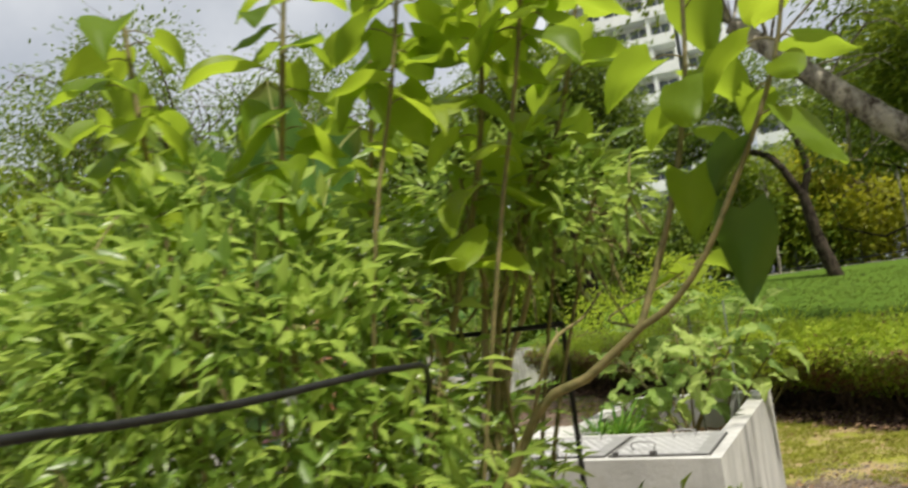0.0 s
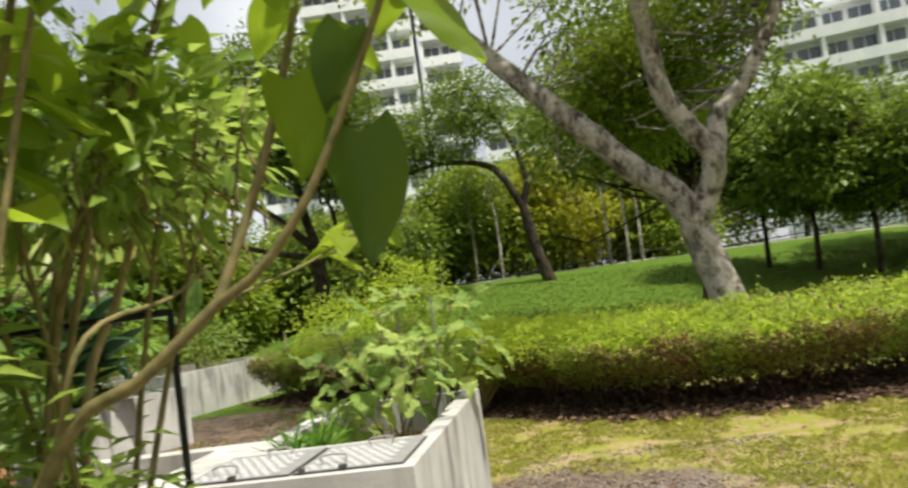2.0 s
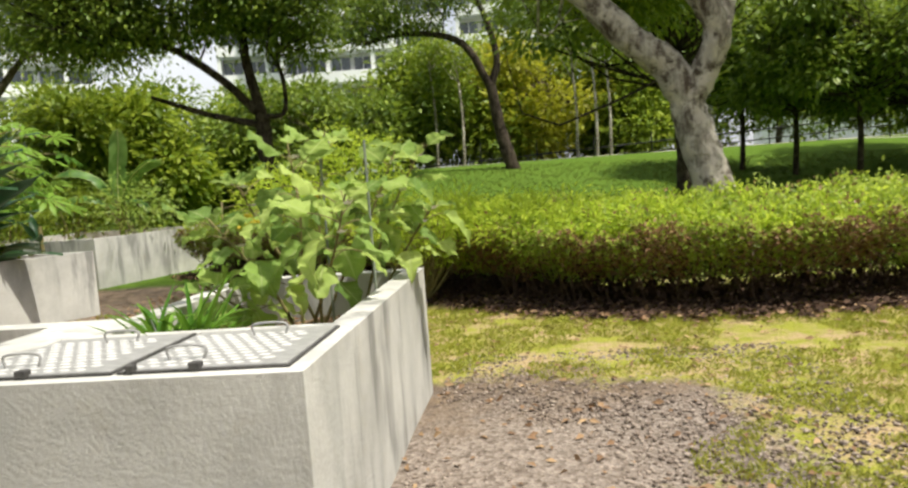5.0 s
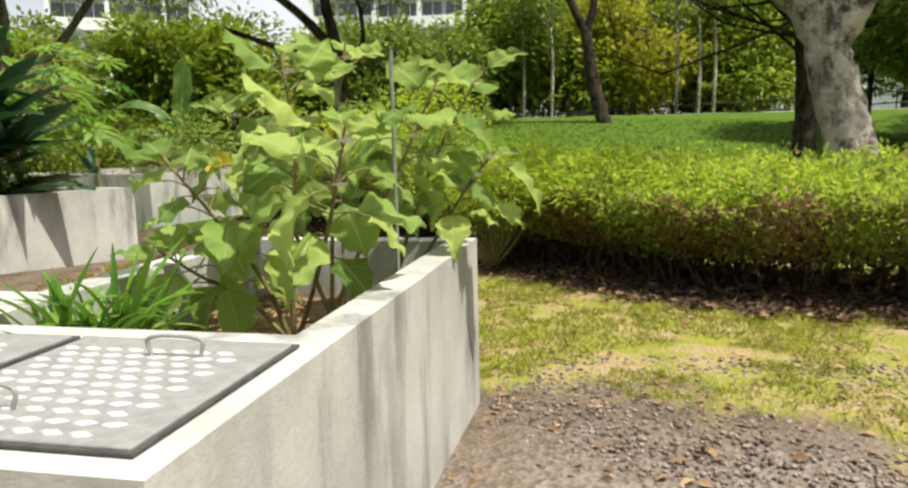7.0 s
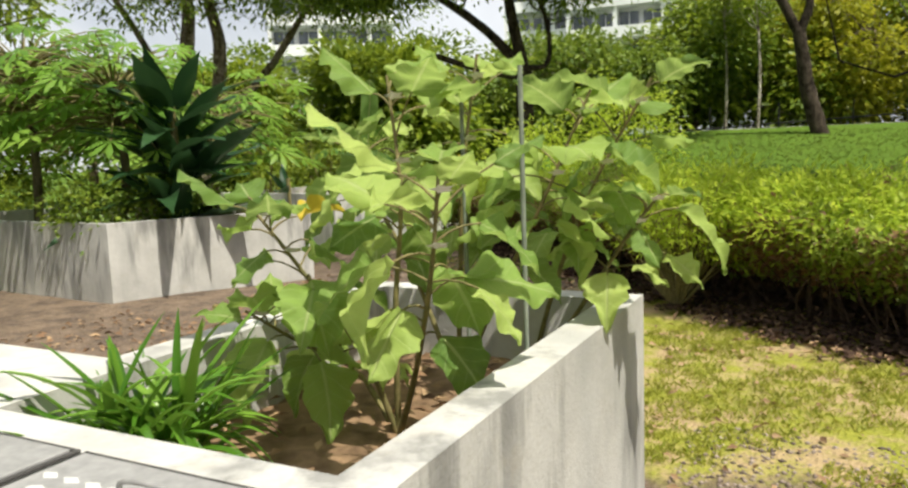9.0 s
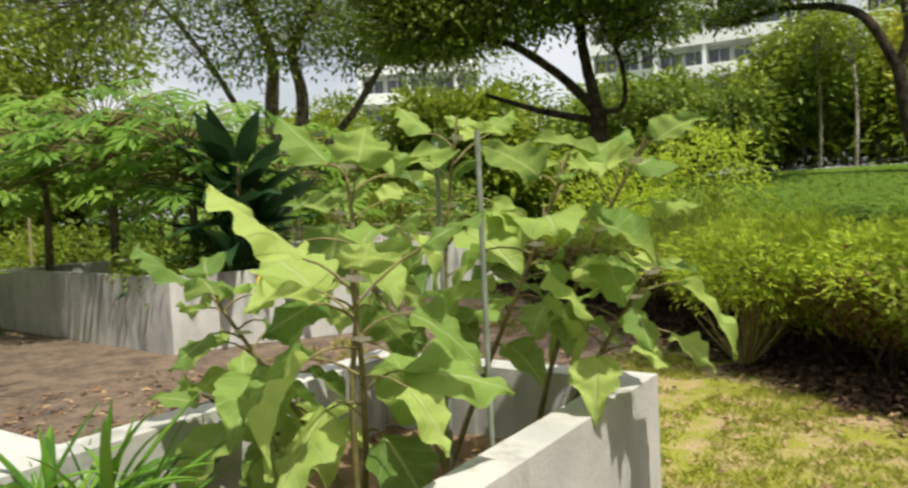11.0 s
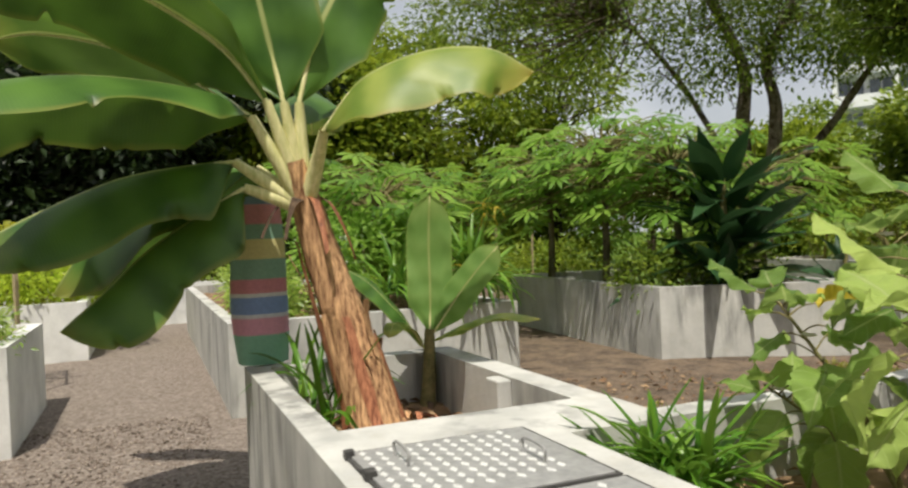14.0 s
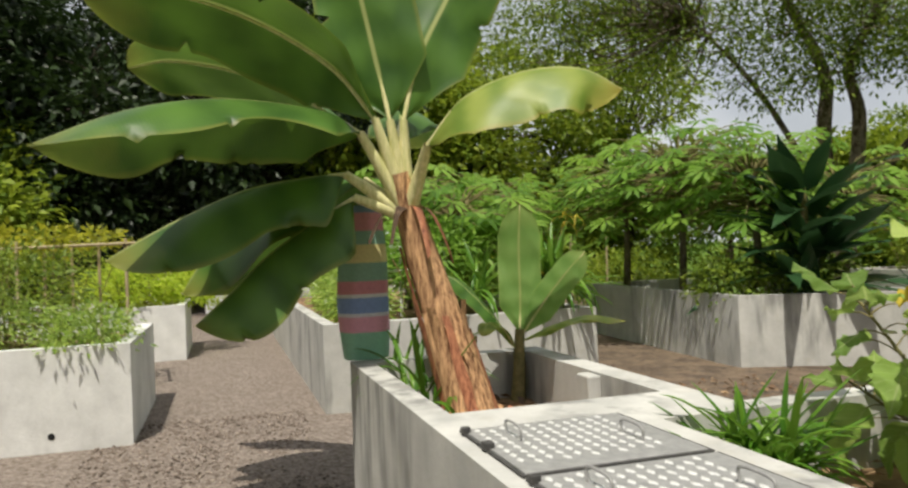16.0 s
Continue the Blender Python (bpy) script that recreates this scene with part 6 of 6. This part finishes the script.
for pts in ([(-0.26, -1.83, 0.1), (-0.26, -1.83, 1.23), (-0.24, -1.80, 1.51), (-0.14, -1.78, 1.86)], [(-0.28, -1.84, 0.1), (-0.28, -1.84, 1.24), (-0.25, -1.82, 1.66), (-0.24, -1.86, 1.88)], [(-0.24, -1.81, 0.1), (-0.24, -1.81, 1.23), (-0.16, -1.75, 1.57), (-0.10, -1.69, 1.82)]):
    v, f = tube(pts, 0.013, 0.007, 7, 14)
    child("stem", quick_mesh("stem", v - np.array((-0.26, -1.84, 0.0)), f, M_BAMBOO, smooth=True), leggy, "pale woody stem")
bushy("dark-leaved sprig low beside the path", (0.32, -2.14, 0.0), [((0.36, -2.20, 1.10), (0.13, 0.10, 0.05), 60)], M_L_DARK, (0.05, 0.018), 27, 5, 0.04, stems=4)
bar_frame("plant_support", "thin black steel plant support frame", "plant frame", [((-0.06, -1.74, 0.0), (-0.06, -1.74, 1.51)), ((-0.06, -1.74, 1.505), (-0.62, -1.90, 1.505)), ((-0.62, -1.90, 0.0), (-0.62, -1.90, 1.505))], M_BLACK, 0.008, (-0.06, -1.74, 0.0))
v, f = tube([(-0.02, -3.60, 1.49), (-0.04, -3.35, 1.49), (-0.06, -3.20, 1.48), (-0.06, -2.98, 1.475), (-0.04, -2.65, 1.48), (-0.10, -2.45, 1.44), (-0.25, -2.3, 1.2)], 0.0062, 0.0062, 7, 20)
tagged(new("cable", quick_mesh("cable", v, f, M_BLACK)), "black garden cable slung through the bushes", "cable")


# ---- small stuff on the ground ----
def scatter_stones():
    rng = np.random.default_rng(77)
    x = np.concatenate([rng.uniform(0.05, 2.3, 16000), rng.uniform(-5.5, 0.3, 9000)])
    y = np.concatenate([rng.uniform(-1.5, 3.2, 16000), rng.uniform(-1.6, -0.04, 9000)])
    ok = ~((x < 0.02) & (y > -0.02) & (y < 2.4))
    x, y = x[ok], y[ok]
    n = len(x)
    r = 0.004 + 0.012 * rng.random(n) ** 2
    oct_v = np.array([(1, 0, 0), (0, 1, 0), (-1, 0, 0), (0, -1, 0), (0, 0, 0.7), (0, 0, -0.7)], float)
    oct_f = np.array([(0, 1, 4), (1, 2, 4), (2, 3, 4), (3, 0, 4), (1, 0, 5), (2, 1, 5), (3, 2, 5), (0, 3, 5)])
    v = oct_v[None] * r[:, None, None] * rng.uniform(0.7, 1.3, (n, 6, 1))
    v = v + np.stack([x, y, r * 0.3], 1)[:, None]
    f = oct_f[None] + (np.arange(n) * 6)[:, None, None]
    m = Mat("loose_pebble")
    g = m.node("ShaderNodeNewGeometry").outputs["Random Per Island"]
    mat = m.done(m.ramp(g, (0.0, (0.085, 0.065, 0.052)), (0.5, (0.21, 0.165, 0.135)), (1.0, (0.37, 0.31, 0.26))), 0.9)
    tagged(new("gravel", quick_mesh("gravel", v.reshape(-1, 3), f.reshape(-1, 3), mat)), "loose brown and grey gravel on the ground", "gravel", kind="stuff")


scatter_stones()


def scatter_blades(name, label, count, region, mat, ln, wd, seed, keep):
    rng = np.random.default_rng(seed)
    x, y = rng.uniform(region[0], region[1], count), rng.uniform(region[2], region[3], count)
    k = np.array([keep(a, b) for a, b in zip(x, y)])
    x, y = x[k], y[k]
    p = np.stack([x, y, np.array([ground_height(a, b) for a, b in zip(x, y)])], 1)
    p = np.repeat(p, 5, axis=0) + rng.normal(0, 0.02, (len(p) * 5, 3)) * np.array([1, 1, 0])
    v, f = leaves(p, np.tile([0, 0, 0.75], (len(p), 1)) + rng.normal(0, 0.5, p.shape) * np.array([1, 1, 0.2]), ln, wd, rng, 0.2, 0.0, KITE_F)
    tagged(new(name, quick_mesh(name, v, f, mat)), label, "grass", kind="stuff")


def patchy(x, y):
    return noise.noise((x * 1.1, y * 1.1, 7)) + 0.5 * noise.noise((x * 4, y * 4, 2)) > -0.2


def near_grass(x, y):
    e = 0.55 * noise.noise((x * 1.3, y * 1.3, 1))
    return patchy(x, y) and (x + e > 1.55 or (y + e > 2.55 and x > -1.6)) and not (x < 0.02 and -0.02 < y < 2.4)


scatter_blades("grass", "patchy yellow-green grass beside the gravel", 42000, (-1.6, 7.0, -1.0, 6.0), M_GRASS, 0.036, 0.007, 78, near_grass)
scatter_blades("lawn_grass", "short mown green lawn beyond the hedge", 16000, (-4.0, 14.0, 5.5, 22.0), M_LAWN, 0.055, 0.010, 79, lambda x, y: y > 6.4 - 0.1 * x)


scatter_blades("grass", "thin weeds on the soil between the beds", 1500, (-5.4, -1.2, 1.2, 9.0), M_GRASS, 0.07, 0.008, 81, lambda x, y: noise.noise((x * 0.9, y * 0.9, 4)) > 0.12 and not (x < -4.3 and y > 4.2) and not (x < -5.0))


def fallen_leaves():
    rng = np.random.default_rng(80)
    n = 1500
    x, y = rng.uniform(-1.2, 4.5, n), rng.uniform(-2.5, 5.2, n)
    ok = ~((x < 0.03) & (y > -0.03) & (y < 2.4))
    p = np.stack([x[ok], y[ok], np.full(ok.sum(), 0.018)], 1)
    v, f = leaves(p, rng.normal(0, 1, p.shape) * np.array([1, 1, 0.08]), 0.06, 0.028, rng, 0.1)
    tagged(new("fallen_leaves", quick_mesh("fallen_leaves", v, f, M_L_DRY)), "scattered dry brown fallen leaves", "leaves", kind="stuff")
    p = np.stack([rng.uniform(-5.0, -1.2, 2400), rng.uniform(1.2, 8.0, 2400), np.full(2400, 0.02)], 1)
    p = p[~((p[:, 0] < -4.3) & (p[:, 1] > 4.2))]
    v, f = leaves(p, rng.normal(0, 1, p.shape) * np.array([1, 1, 0.1]), 0.07, 0.03, rng, 0.1)
    tagged(new("fallen_leaves", quick_mesh("fallen_leaves", v, f, M_L_DRY)), "dry reddish brown leaves on the trodden soil", "leaves", kind="stuff")
    for k, (x0, x1, y0, y1, z) in enumerate(((-2.78, -1.42, 0.13, 0.95, 0.50), (-0.98, -0.13, 0.74, 2.24, 0.52))):
        p = np.stack([rng.uniform(x0, x1, 110), rng.uniform(y0, y1, 110), np.full(110, z)], 1)
        v, f = leaves(p, rng.normal(0, 1, p.shape) * np.array([1, 1, 0.15]), 0.08, 0.03, rng, 0.1)
        tagged(new("fallen_leaves", quick_mesh("fallen_leaves", v, f, M_L_DRY)), "dry brown leaf scraps on the bed's soil", "leaves", kind="stuff")


fallen_leaves()
